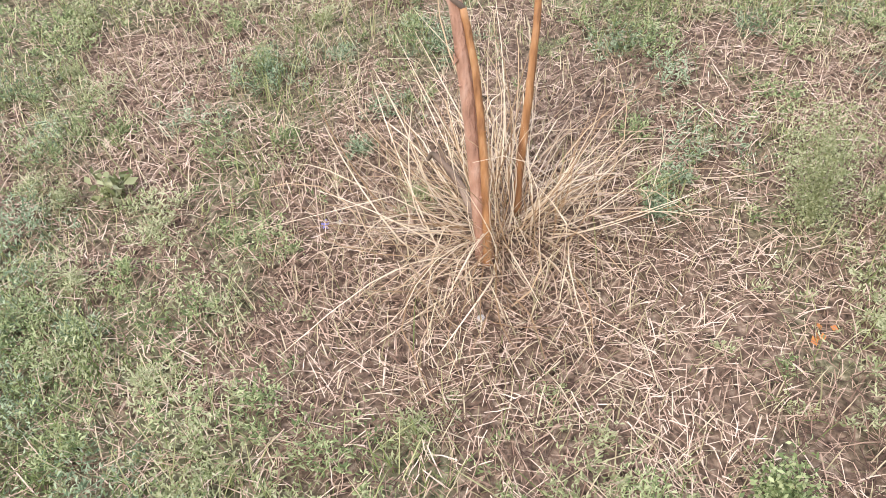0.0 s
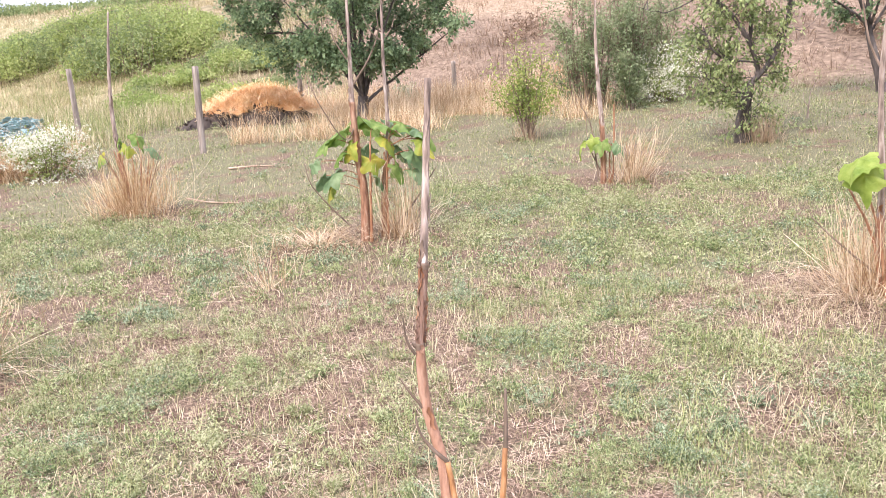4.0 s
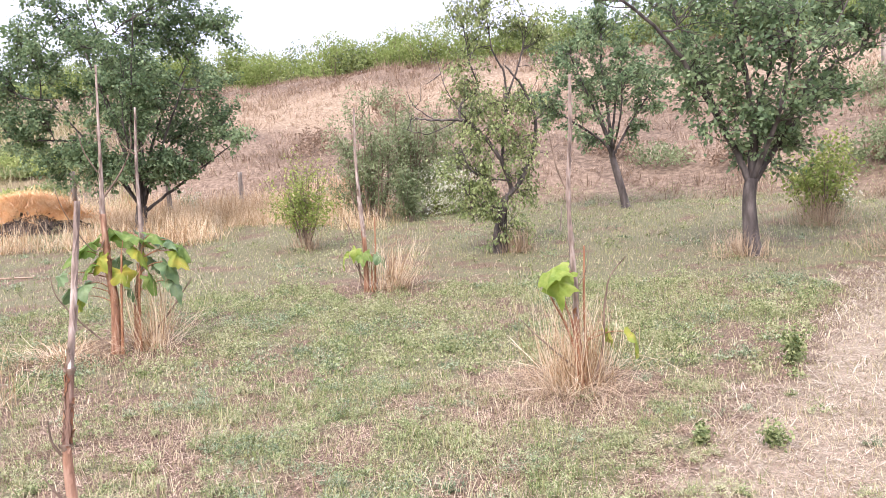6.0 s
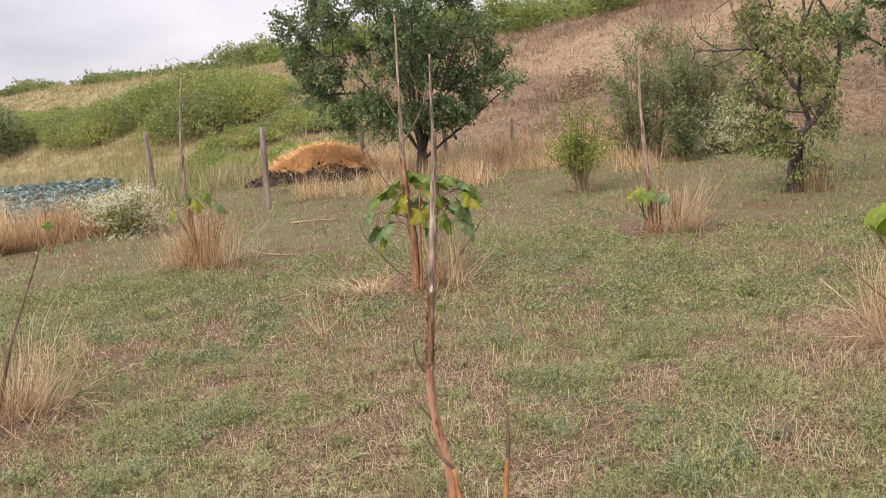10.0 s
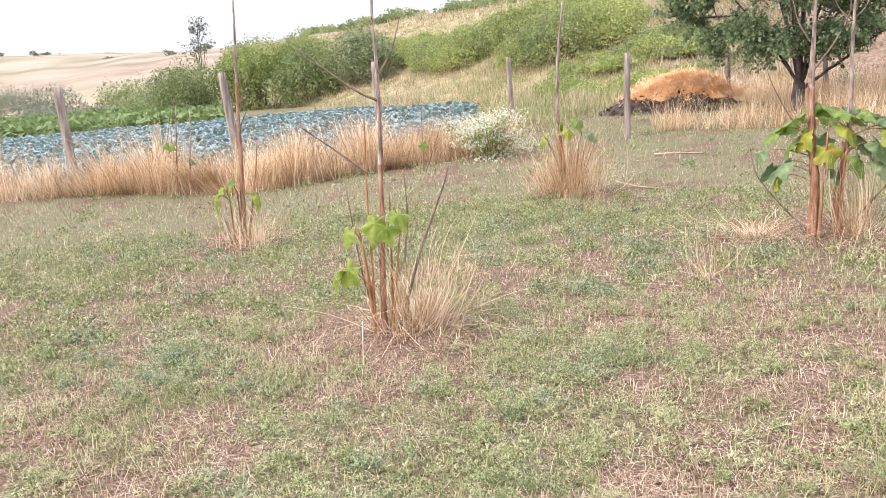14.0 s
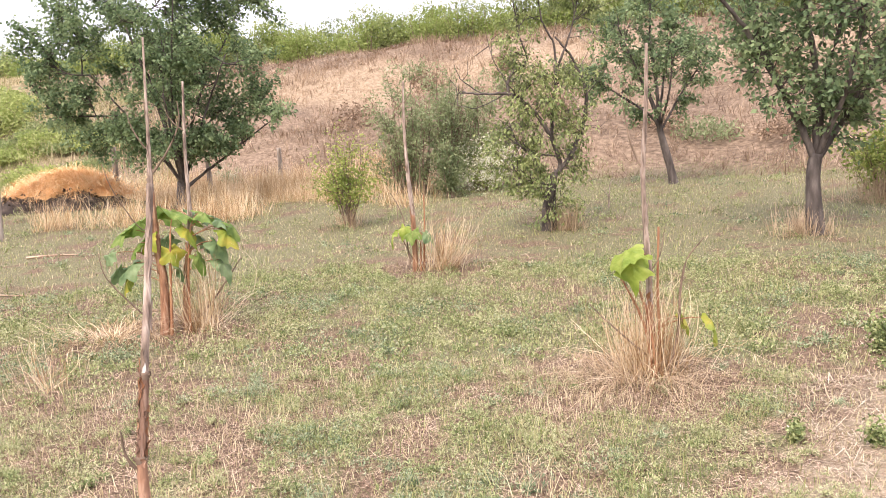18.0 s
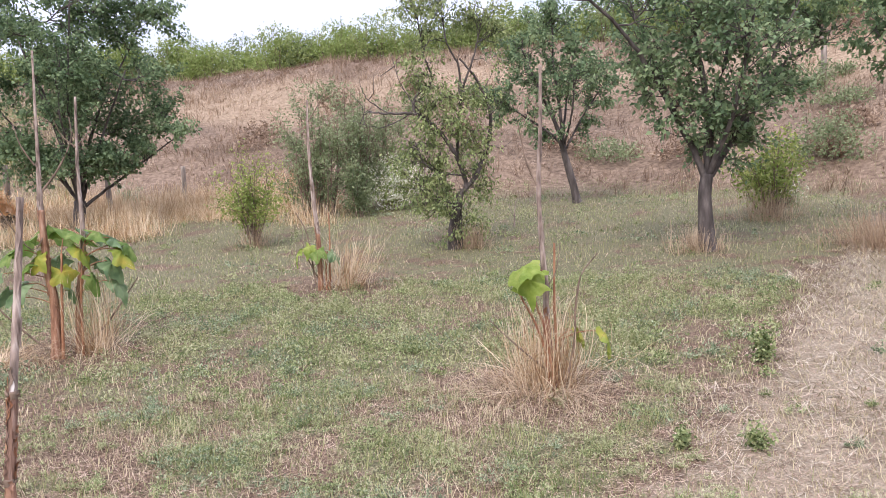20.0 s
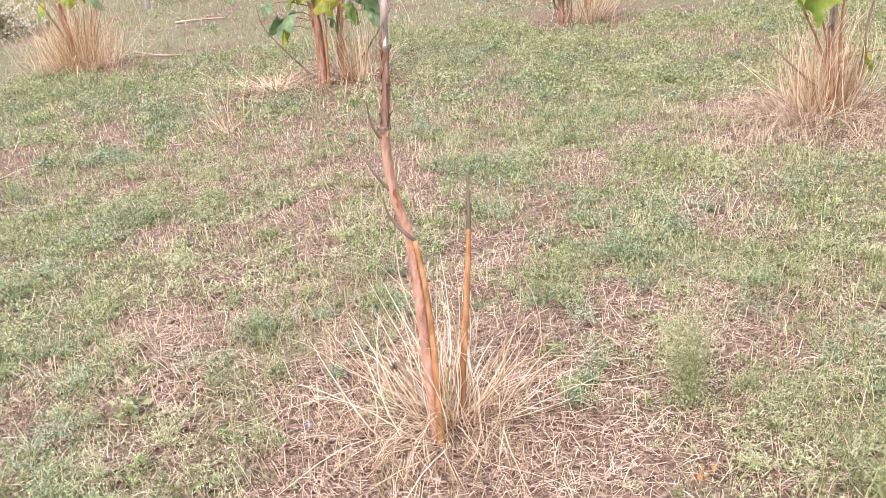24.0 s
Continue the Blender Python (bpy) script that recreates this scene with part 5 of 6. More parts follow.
tree((9.02, 17.66), "leaning young tree with dark green crown", 43, [(0, 0, 0), (-0.10, 0, 0.45), (-0.26, 0, 1.0), (-0.32, 0.05, 1.3)], 0.095,
     [([(-0.3, 0, 1.2), (-0.5, 0, 1.55), (-1.1, 0.1, 2.0), (-1.9, 0.2, 2.5)], 0.05), ([(-0.3, 0, 1.25), (-0.1, 0, 1.6), (0.4, 0.1, 2.3), (0.8, 0.1, 2.8)], 0.045), ([(-0.32, 0, 1.25), (-0.4, 0, 2.2), (-0.5, 0.1, 3.4), (-0.5, 0, 4.4)], 0.06),
      ([(-0.35, 0, 1.5), (-0.9, -0.1, 2.6), (-1.4, -0.2, 3.6)], 0.045), ([(-0.35, 0, 1.5), (-0.1, 0.2, 2.6), (0.15, 0.3, 3.7)], 0.042), ([(-0.3, 0, 1.4), (-0.3, 0.7, 2.3), (-0.4, 1.1, 3.1)], 0.04), ([(-0.3, 0, 1.4), (-0.4, -0.7, 2.2), (-0.5, -1.0, 3.0)], 0.04)],
     [(-2.0, 0.2, 2.6, 1.1, 1.0, 16), (-1.5, 0, 3.3, 1.3, 1.2, 22), (-1.3, -0.2, 2.2, 1.1, 0.8, 13), (-0.9, 0.1, 4.0, 1.3, 1.0, 20), (-0.4, 0, 4.5, 1.2, 0.7, 16), (0.1, 0.2, 3.8, 1.2, 1.2, 20), (0.5, 0.1, 3.0, 1.1, 1.0, 17),
      (0.7, 0.1, 2.4, 0.9, 0.6, 10), (-0.4, 0.9, 3.0, 1.4, 1.3, 18), (-0.5, -0.9, 2.9, 1.3, 1.2, 18), (-0.5, 0, 2.8, 1.2, 1.2, 15), (0.2, 0, 1.9, 0.7, 0.5, 6), (-0.7, 0, 1.6, 0.7, 0.5, 7)],
     TREE_LEAF, 0.058, 52, spread=0.13)
tree((7.30, 9.77), "stout leafy tree with dark green crown and thick trunk", 44, [(0, 0, 0), (-0.02, 0, 0.4), (-0.04, 0, 0.8), (0.0, 0, 1.1)], 0.12,
     [([(-0.02, 0, 1.0), (-0.25, 0, 1.5), (-0.8, 0, 2.4), (-1.4, -0.1, 3.1), (-2.3, -0.2, 3.7)], 0.06), ([(0, 0, 1.0), (0.3, 0, 1.4), (0.8, 0, 2.0), (1.4, 0.1, 2.7)], 0.06), ([(0, 0, 1.0), (0.0, 0, 2.0), (-0.2, 0, 3.2), (-0.3, 0, 4.6)], 0.07), ([(0, 0, 1.05), (0.25, 0.2, 2.0), (0.7, 0.4, 3.2), (0.9, 0.4, 4.4)], 0.055),
      ([(0, 0, 1.05), (-0.2, 0.5, 2.0), (-0.5, 0.9, 3.2)], 0.05), ([(0, 0, 1.05), (0.1, -0.5, 2.0), (0.1, -0.9, 3.2)], 0.05), ([(0.3, 0, 1.4), (0.7, -0.2, 2.3), (1.3, -0.3, 3.5)], 0.045)],
     [(-0.75, 0, 2.6, 0.9, 1.0, 16), (-1.2, -0.1, 3.4, 1.0, 0.9, 13), (2.0, 0.1, 3.9, 1.1, 1.0, 14), (1.9, 0, 3.1, 0.9, 0.7, 9), (-2.2, -0.2, 3.75, 0.9, 0.6, 10), (-0.5, 0, 3.5, 1.4, 1.3, 26), (-0.3, 0, 4.5, 1.5, 1.2, 24), (0.9, 0.3, 4.2, 1.6, 1.3, 26), (0.4, 0.1, 3.2, 1.5, 1.3, 28), (1.2, 0.1, 2.9, 1.2, 1.2, 22),
      (1.7, 0, 3.5, 0.9, 0.9, 13), (1.45, 0.1, 2.35, 0.7, 0.6, 9), (0.7, 0, 2.1, 1.1, 1.0, 20), (-0.3, 0, 2.2, 1.0, 1.2, 22), (0.15, 0, 1.55, 0.75, 0.7, 15), (0.45, 0, 1.6, 0.7, 0.6, 11), (-0.4, 0.9, 3.0, 1.4, 1.6, 24), (0.1, -0.9, 3.1, 1.4, 1.6, 26), (0.2, -0.6, 2.2, 1.0, 1.0, 15)],
     TREE_LEAF, 0.054, 44, spread=0.13)
rng = np.random.default_rng(45)
tree((10.9, 9.3), "leafy tree at the yard's edge", 45, [(0, 0, 0), (0.03, 0, 1.0), (0, 0, 2.0)], 0.11, ring_of_boughs(rng, (0, 0, 1.9), 7, 1.0, 2.7, 4.6, 0.05, 0.2), ring_of_lumps(rng, (0, 0, 3.1), 6, 0.7, 1.2, 1.1, 16) + ring_of_lumps(rng, (0, 0, 4.1), 5, 0.5, 1.2, 1.1, 16), TREE_LEAF, 0.062, 60)
shrub((1.36, 14.89), "light green upright shrub with bare lower stems", 51, 2.0, 1.2, SHRUB_LEAF, 3200, 0.036, 13, 0.40, 0.3, near=True)
shrub((10.35, 12.41), "light green shrub with bare brown stems", 52, 1.8, 1.4, SHRUB_LEAF, 2600, 0.048, 12, 0.4, 0.35, near=True)
shrub((3.25, 20.2), "tall grey-green willowy shrub", 53, 3.5, 1.85, WILLOW_LEAF, 8500, 0.034, 24, 0.06, 0.3, long=2.4)
shrub((4.4, 20.9), "tall grey-green willowy shrub", 54, 3.6, 1.55, WILLOW_LEAF, 7800, 0.034, 22, 0.06, 0.3, long=2.4)
shrub((5.2, 21.3), "tall grey-green willowy shrub", 62, 3.1, 1.6, WILLOW_LEAF, 6500, 0.034, 20, 0.06, 0.3, long=2.4)
shrub((4.05, 19.4), "small grey-green willowy shrub", 55, 1.6, 0.9, WILLOW_LEAF, 1800, 0.042, 8, 0.05, 0.3, long=2.2)
shrub((5.25, 20.5), "low shrub with white flowers", 56, 1.3, 1.6, RIDGE_LEAF, 1500, 0.045, 12, 0.1, 0.3, flowers=2400)
shrub((-6.75, 13.45), "low bush thick with white flowers beside the fence", 57, 0.88, 1.35, RIDGE_LEAF, 1500, 0.032, 12, 0.05, 0.4, flowers=1300)
shrub((-7.55, 14.2), "low bush thick with white flowers beside the fence", 58, 0.80, 1.35, RIDGE_LEAF, 1400, 0.032, 12, 0.05, 0.4, flowers=1200)
shrub((-1.4, 24.2), "small shrub with white flowers", 59, 0.8, 0.9, WILLOW_LEAF, 500, 0.045, 8, 0.1, 0.35, flowers=150)
shrub((11.6, 13.6), "small shrub with white flowers", 60, 0.7, 0.9, WILLOW_LEAF, 400, 0.045, 8, 0.1, 0.35, flowers=140)
shrub((16.0, 17.5), "grey-green shrub on the bank", 61, 1.5, 2.6, WILLOW_LEAF, 1800, 0.055, 10, 0.05, 0.4)

HEDGE = [(-46.0, 44.5, 4.4, 6.5), (-40.5, 46.5, 5.6, 6.5), (-35.5, 46.0, 4.8, 6.0), (-31.5, 46.5, 3.8, 5.0), (-43.0, 47.5, 5.2, 5.0), (-38.0, 48.5, 5.4, 5.5), (-49.5, 47.0, 2.6, 5.0)]
for i, (x, y, h, w) in enumerate(HEDGE):
    shrub((x, y), "large dense green bush at the field's edge", 70 + i, h, w, (FAR_LEAF, RIDGE_LEAF, FAR_LEAF, WILLOW_LEAF)[i % 4], 6500, 0.112, 26, 0.02, 0.3, "bushes along the field", "bush", category="bush")
rng = np.random.default_rng(88)
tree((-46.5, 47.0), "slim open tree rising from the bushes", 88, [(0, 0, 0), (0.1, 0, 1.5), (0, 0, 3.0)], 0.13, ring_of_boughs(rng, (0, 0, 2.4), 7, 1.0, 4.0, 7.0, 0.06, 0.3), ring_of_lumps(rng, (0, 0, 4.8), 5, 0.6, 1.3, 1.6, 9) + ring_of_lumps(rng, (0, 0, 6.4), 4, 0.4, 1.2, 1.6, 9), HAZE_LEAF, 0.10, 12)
rng = np.random.default_rng(15)
for i in range(150):
    a = rng.uniform(-33.0, -15.5)
    near = float(np.interp(a, (-33, -31, -28.6, -25.6, -22.2, -19.6, -17.7, -15.5), (60, 52, 46.5, 43.5, 40, 38, 39, 43)))
    r = near + (1.5 + 13 * rng.random() ** 1.3) * near / 42
    x, y = 0.3 + r * math.sin(radians(a)), -0.3 + r * math.cos(radians(a))
    sky = float(np.interp(a, (-33, -31, -29, -26.6, -25.6, -22.7, -20.6, -18.5, -16, -15), (3.3, 3.1, 3.4, 3.8, 4.4, 5.5, 5.8, 5.2, 4.2, 3.2)))
    room = 1.57 + r * math.tan(radians(sky)) - float(ground_z(x, y))
    if room < 0.7 or rng.random() < 0.42 or (a > -20.5 and rng.random() < 0.3):
        continue
    high = min(rng.uniform(1.2, 3.6), room)
    shrub((x, y), "dense green bush on the slope" if high > 1.7 else "low green scrub on the slope", 90 + i, high, high * rng.uniform(1.1, 1.5) + 0.9, (FAR_LEAF, SCRUB_LEAF, SCRUB_LEAF, RIDGE_LEAF)[rng.integers(0, 4)], 2100, 0.080, 12, 0.0, 0.45, "bushes on the slope", "bush", category="bush")
for i in range(26):
    a = rng.uniform(-21.5, -11.5)
    r = rng.uniform(30.5, float(np.interp(a, (-21.5, -18, -14, -11.5), (36, 40, 38, 33))))
    shrub((0.3 + r * math.sin(radians(a)), -0.3 + r * math.cos(radians(a))), "low tangled green scrub on the slope", 800 + i, rng.uniform(0.35, 0.95), rng.uniform(1.95, 3.0), (RIDGE_LEAF, FAR_LEAF, SCRUB_LEAF)[i % 3], 1500, 0.07, 10, 0.0, 0.4, "low scrub on the slope", "scrub", category="bush")
rng = np.random.default_rng(5)
for i in range(104):
    a = -37 + i * 0.83 + rng.uniform(-0.8, 0.8)
    r = float(np.interp(a, AZ, RIDGE_R)) + rng.uniform(-1.0, 4.5)
    x, y = 0.3 + r * math.sin(radians(a)), -0.3 + r * math.cos(radians(a))
    s = r / 56
    if a < -19.5 and rng.random() < 0.25:
        continue
    shrub((x, y), "yellow-green bush along the hilltop", 600 + i, rng.uniform(2.3, 3.7) * s * (0.27 if a < -27 else 0.34 if a < -19.5 else 0.75 if a < -15.5 else 0.5 if a < -13 else 1.0), rng.uniform(3.4, 5.4) * s, FAR_LEAF if a < -16 or i % 6 == 0 else RIDGE_LEAF, 1500, 0.108 * s, 15, 0.0, 0.45, "bushes along the hilltop", "bush", category="bush")
for i in range(24):
    a, r = rng.uniform(4, 50), rng.uniform(0.05, 0.8)
    r = float(np.interp(a, AZ, FOOT_R)) * (1 - r) + float(np.interp(a, AZ, RIDGE_R)) * r
    x, y = 0.3 + r * math.sin(radians(a)), -0.3 + r * math.cos(radians(a))
    if a < 24 and i % 2:
        continue
    shrub((x, y), "dry brown scrub on the bank", 420 + i, rng.uniform(0.5, 1.1), rng.uniform(1.2, 2.4), DRY_WEED if i % 3 else WILLOW_LEAF, 700, 0.05, 10, 0.0, 0.4, "dry scrub on the bank", "scrub", category="bush", long=2.6)
# far bushes, with the haze of distance painted into their leaf colour
for i in range(70):
    a, r = rng.uniform(-64, -42), rng.uniform(170, 415)
    x, y = 0.3 + r * math.sin(radians(a)), -0.3 + r * math.cos(radians(a))
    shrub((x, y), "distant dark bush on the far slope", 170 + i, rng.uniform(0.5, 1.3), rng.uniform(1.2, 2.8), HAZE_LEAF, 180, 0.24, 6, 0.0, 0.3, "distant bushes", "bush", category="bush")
for i, (x, y, h, w) in enumerate([(-84, 52, 2.8, 8), (-92, 58, 3.0, 8), (-78, 57, 3.6, 8), (-70, 60, 3.4, 8), (-64, 60, 2.6, 7), (-98, 66, 3.2, 8), (-58, 56, 2.4, 6), (-90, 50, 2.0, 7), (-62, 50, 1.6, 6), (-56, 48.5, 1.6, 6), (-73, 52, 1.8, 7), (-68, 49.5, 1.4, 6)]):
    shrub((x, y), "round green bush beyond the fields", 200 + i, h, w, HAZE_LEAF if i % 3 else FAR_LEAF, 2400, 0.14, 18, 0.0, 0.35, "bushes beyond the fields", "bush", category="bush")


# ---- fence posts ----
def fence_post(place, height, r, lean, seed, label="weathered grey wooden fence post"):
    rng = np.random.default_rng(seed)
    heap = Heap()
    line = np.array([(0, 0, -0.1), (lean[0] * 0.5, lean[1] * 0.5, height * 0.5), (lean[0], lean[1], height)])
    line = spline(line, 6)
    tube(heap, line, r * 1.08, r * 0.92, 9, 0.05, rng)
    ob = new("fence_post", heap.mesh("fence_post", POST_WOOD, True))
    ob.location = (place[0], place[1], float(ground_z(*place)))
    return tagged(ob, label, "fence post", "fence posts")


for i, (x, y, h, r, lx, ly) in enumerate([
        (-15.10, 10.90, 1.99, 0.12, -0.05, -0.04), (-12.78, 13.29, 2.06, 0.12, -0.13, -0.1), (-9.8, 14.4, 1.90, 0.09, 0.0, 0.0), (-9.22, 19.98, 1.79, 0.085, -0.03, 0.0), (-4.88, 15.70, 1.65, 0.080, 0.05, 0.0),
        (-4.07, 22.13, 1.46, 0.085, -0.04, 0.0), (-1.83, 22.85, 1.06, 0.085, -0.05, 0.0), (0.0, 24.64, 1.19, 0.085, -0.01, 0.0), (20.97, 23.51, 1.6, 0.12, 0.0, 0.0)]):
    fence_post((x, y), h, r * 0.8, (lx, ly), 300 + i)


# ---- straw heap on manure ----
def manure_heap():
    rng = np.random.default_rng(11)
    top = thing("compost_heap", (-5.35, 21.6, float(ground_z(-5.35, 21.6)) - 0.02), "heap of orange straw over dark manure by the fence", "compost heap")
    u, v = np.meshgrid(np.linspace(0, 1, 22), np.linspace(0, 2 * np.pi, 64, endpoint=False), indexing="ij")

    def mound(w, d, h, wob, seed, fall=2.6):
        r = 1 + wob * (value_noise(np.cos(v) * 3, np.sin(v) * 3, 1.5, seed) - 0.5)
        x, y = u * np.cos(v) * w * r, u * np.sin(v) * d * r
        z = h * (1 - u ** fall) * (0.75 + 0.6 * value_noise(x, y, 1.3, seed + 1)) + 0.16 * (value_noise(x, y, 4.5, seed + 2) - 0.5) * (1 - u ** 6) + 0.09 * (value_noise(x, y, 11.0, seed + 3) - 0.5) * (1 - u ** 6)
        return np.stack([x, y, z], -1)

    q = [[i * 64 + j, (i + 1) * 64 + j, (i + 1) * 64 + (j + 1) % 64, i * 64 + (j + 1) % 64] for i in range(21) for j in range(64)]
    dark = Heap()
    dark.add(mound(1.7, 1.2, 0.40, 0.35, 31, 5.0).reshape(-1, 3), q)
    part("manure", dark, MANURE, top, "dark lumpy manure layer")
    clods = Heap()
    d = mound(1.7, 1.2, 0.40, 0.35, 31, 5.0).reshape(-1, 3)
    pick = d[rng.integers(0, len(d), 1400)] + rng.normal(0, 0.03, (1400, 3))
    leaves(clods, pick, 0.09, rng, 0.0, 1.2)
    part("loose_manure", clods, MANURE, top, "crumbling dark clods", False)
    m = mound(1.42, 0.95, 0.46, 0.5, 35, 1.7) + np.array([0.05, 0.1, 0.32])
    body = Heap()
    body.add(m.reshape(-1, 3), q)
    part("straw_core", body, COMPOST_STRAW, top)
    loose = Heap()
    pick = m.reshape(-1, 3)[rng.integers(0, m.size // 3, 26000)] + rng.normal(0, 0.075, (26000, 3)) * [2.0, 2.0, 1] + [0, 0, 0.04]
    slivers(loose, pick, rng.uniform(0, 6.28, 26000), rng.uniform(0.14, 0.42, 26000), rng.uniform(0.006, 0.014, 26000), rng.normal(0, 0.35, 26000), rng, True)
    part("loose_straw", loose, COMPOST_STRAW, top, "loose bright orange straw", False)


manure_heap()

# ---- field of cabbages, green crop and tall hay along the fence ----
rng = np.random.default_rng(12)
rows = []
for k in np.arange(-60, 60, 0.62):
    s = np.arange(-60, 60, 0.45)
    rows.append(np.stack([k * 0.83 + s * 0.56, -k * 0.56 + s * 0.83], -1))
cab = np.concatenate(rows) + np.array([-24.0, 26.0])
cr, ca = np.hypot(cab[:, 0] - 0.3, cab[:, 1] + 0.3), np.degrees(np.arctan2(cab[:, 0] - 0.3, cab[:, 1] + 0.3))
cab = cab[(ca > -66) & (ca < -27.2) & (cr > 18.5) & (cr < np.interp(ca, (-66, -57, -40, -27), (49, 47, 45, 34)))]
cab = cab + rng.normal(0, 0.06, cab.shape)
heads = Heap()
k = 11
n = len(cab)
turn, tilt = rng.uniform(0, 6.28, (n, k)), np.tile(np.linspace(0.15, 1.35, k), (n, 1)) + rng.normal(0, 0.12, (n, k))
size = rng.uniform(0.17, 0.27, (n, 1)) * np.linspace(1.0, 0.6, k)[None]
d = np.stack([np.cos(turn) * np.cos(tilt), np.sin(turn) * np.cos(tilt), np.sin(tilt)], -1)
s = np.stack([-np.sin(turn), np.cos(turn), np.zeros_like(turn)], -1)
base = on_ground(cab[:, 0], cab[:, 1], 0.06)[:, None] + d * 0.02
w = size[..., None]
leaf4 = np.stack([base - s * w * 0.2, base + s * w * 0.2, base + d * w * 0.75 + s * w * 0.55, base + d * w * 1.15 + [0, 0, -0.03], base + d * w * 0.75 - s * w * 0.55], 2).reshape(-1, 3)
o = np.arange(n * k)[:, None] * 5
heads.add(leaf4, o + np.array([[0, 1, 2, 4]]), o + np.array([[4, 2, 3]]))
stuff("cabbage_field", heads, CABBAGE, "rows of blue-green cabbages in the field behind the fence", "cabbages")

crop = Heap()
x, y = sector(9000, 47, 84, -68, -44, rng)
keep = np.hypot(x, y) > np.interp(np.degrees(np.arctan2(x, y)), (-66, -57, -40), (50, 48, 46))
base = on_ground(x[keep], y[keep], 0.0)
leaves(crop, np.repeat(base, 5, 0) + rng.normal(0, 0.22, (len(base) * 5, 3)) * [1, 1, 0.5] + [0, 0, 0.3], 0.30, rng, 0.2, 1.3, 0.0, True)
stuff("green_crop", crop, CROP, "low green crop beyond the cabbages", "crop")

FENCE_X, FENCE_Y = (-24, -17.5, -13.0, -9.8, -8.6, -7.6, -6.9), (4.0, 7.0, 9.2, 10.1, 11.9, 13.4, 14.3)
n = 22000
u = rng.random(n) * 6
x, y = np.interp(u, range(7), FENCE_X), np.interp(u, range(7), FENCE_Y)
off = np.abs(rng.normal(0, 0.75, n)) - 0.25
x, y = x - 0.55 * off + rng.normal(0, 0.12, n), y + 0.83 * off + rng.normal(0, 0.12, n)
clump = value_noise(x, y, 1.6, 9)
h = (0.45 + 1.35 * clump ** 1.3) * rng.uniform(0.35, 1.05, n)
base = on_ground(x, y, -0.01)
swirl = 6.28 * value_noise(x, y, 0.8, 41) * 2
bow = 0.9 * value_noise(x, y, 1.3, 42) ** 1.5
bow = np.where(rng.random(n) < 0.25, rng.uniform(0.7, 1.3, n), bow)
tip = base + np.stack([(rng.normal(0, 0.36, n) + bow * np.cos(swirl)) * h, (rng.normal(0, 0.36, n) + bow * np.sin(swirl)) * h, h * np.clip(1 - 0.55 * bow, 0.25, 1)], -1)
pale = value_noise(x, y, 1.1, 52) + rng.normal(0, 0.18, n) > 0.5
for pick, m, text in ((pale, HAY, "tall pale straw-coloured grass along the fence"), (~pale, HAY_ORANGE, "tall orange-brown dry grass along the fence")):
    strip = Heap()
    blades(strip, base[pick], tip[pick], rng.uniform(0.005, 0.012, pick.sum()), rng.uniform(0, 0.14, pick.sum()), rng)
    stuff("tall_dry_grass", strip, m, text, "dry grass")

n = 52000
x, y = sector(n, 19.5, 47, -38, -7, rng)
keep = (value_noise(x, y, 0.5, 61) + rng.normal(0, 0.2, n) > 0.38) & ((x < -4.5) | (y > 24)) & (np.hypot((x + 5.35) / 2.5, (y - 20.4) / 2.9) > 1)
ca = np.degrees(np.arctan2(x - 0.3, y + 0.3))
keep &= (ca > -27) | (np.hypot(x, y) > np.interp(ca, (-66, -57, -40, -27), (50, 48, 46, 35)))
x, y = x[keep], y[keep]
n = len(x)
base = on_ground(x, y, -0.01)
h = rng.uniform(0.2, 0.65, n) * (0.5 + value_noise(x, y, 0.9, 62))
tip = base + np.stack([rng.normal(0, 0.2, n), rng.normal(0, 0.2, n), h], -1)
tan = value_noise(x, y, 0.6, 63) + rng.normal(0, 0.2, n) > np.interp(np.hypot(x, y), (20, 36), (0.72, 0.42))
for pick, m, text in ((tan, GRASS_TAN, "tall drying meadow grass behind the fence"), (~tan, GRASS, "tall green meadow grass behind the fence")):
    meadow = Heap()
    blades(meadow, base[pick], tip[pick], rng.uniform(0.007, 0.015, pick.sum()), rng.uniform(0, 0.12, pick.sum()), rng)
    stuff("meadow_grass", meadow, m, text, "grass")

n = 36000
x, y = rng.uniform(-4.6, 4.0, n), rng.uniform(16.5, 25.5, n)
keep = (value_noise(x, y, 0.8, 14) + 0.08 * (y - 20) + rng.normal(0, 0.15, n) > 0.4) & (np.hypot((x + 5.35) / 2.5, (y - 20.4) / 2.9) > 1)
x, y = x[keep], y[keep]
n = len(x)
base = on_ground(x, y, -0.01)
h = rng.uniform(0.2, 0.7, n) * (0.5 + value_noise(x, y, 1.2, 19))
tip = base + np.stack([rng.normal(0, 0.28, n), rng.normal(0, 0.28, n), h], -1)
strip = Heap()
blades(strip, base, tip, rng.uniform(0.004, 0.010, n), rng.uniform(0, 0.1, n), rng)
stuff("orange_dry_grass", strip, HAY_ORANGE, "golden dry grass under the fence and tree", "dry grass")

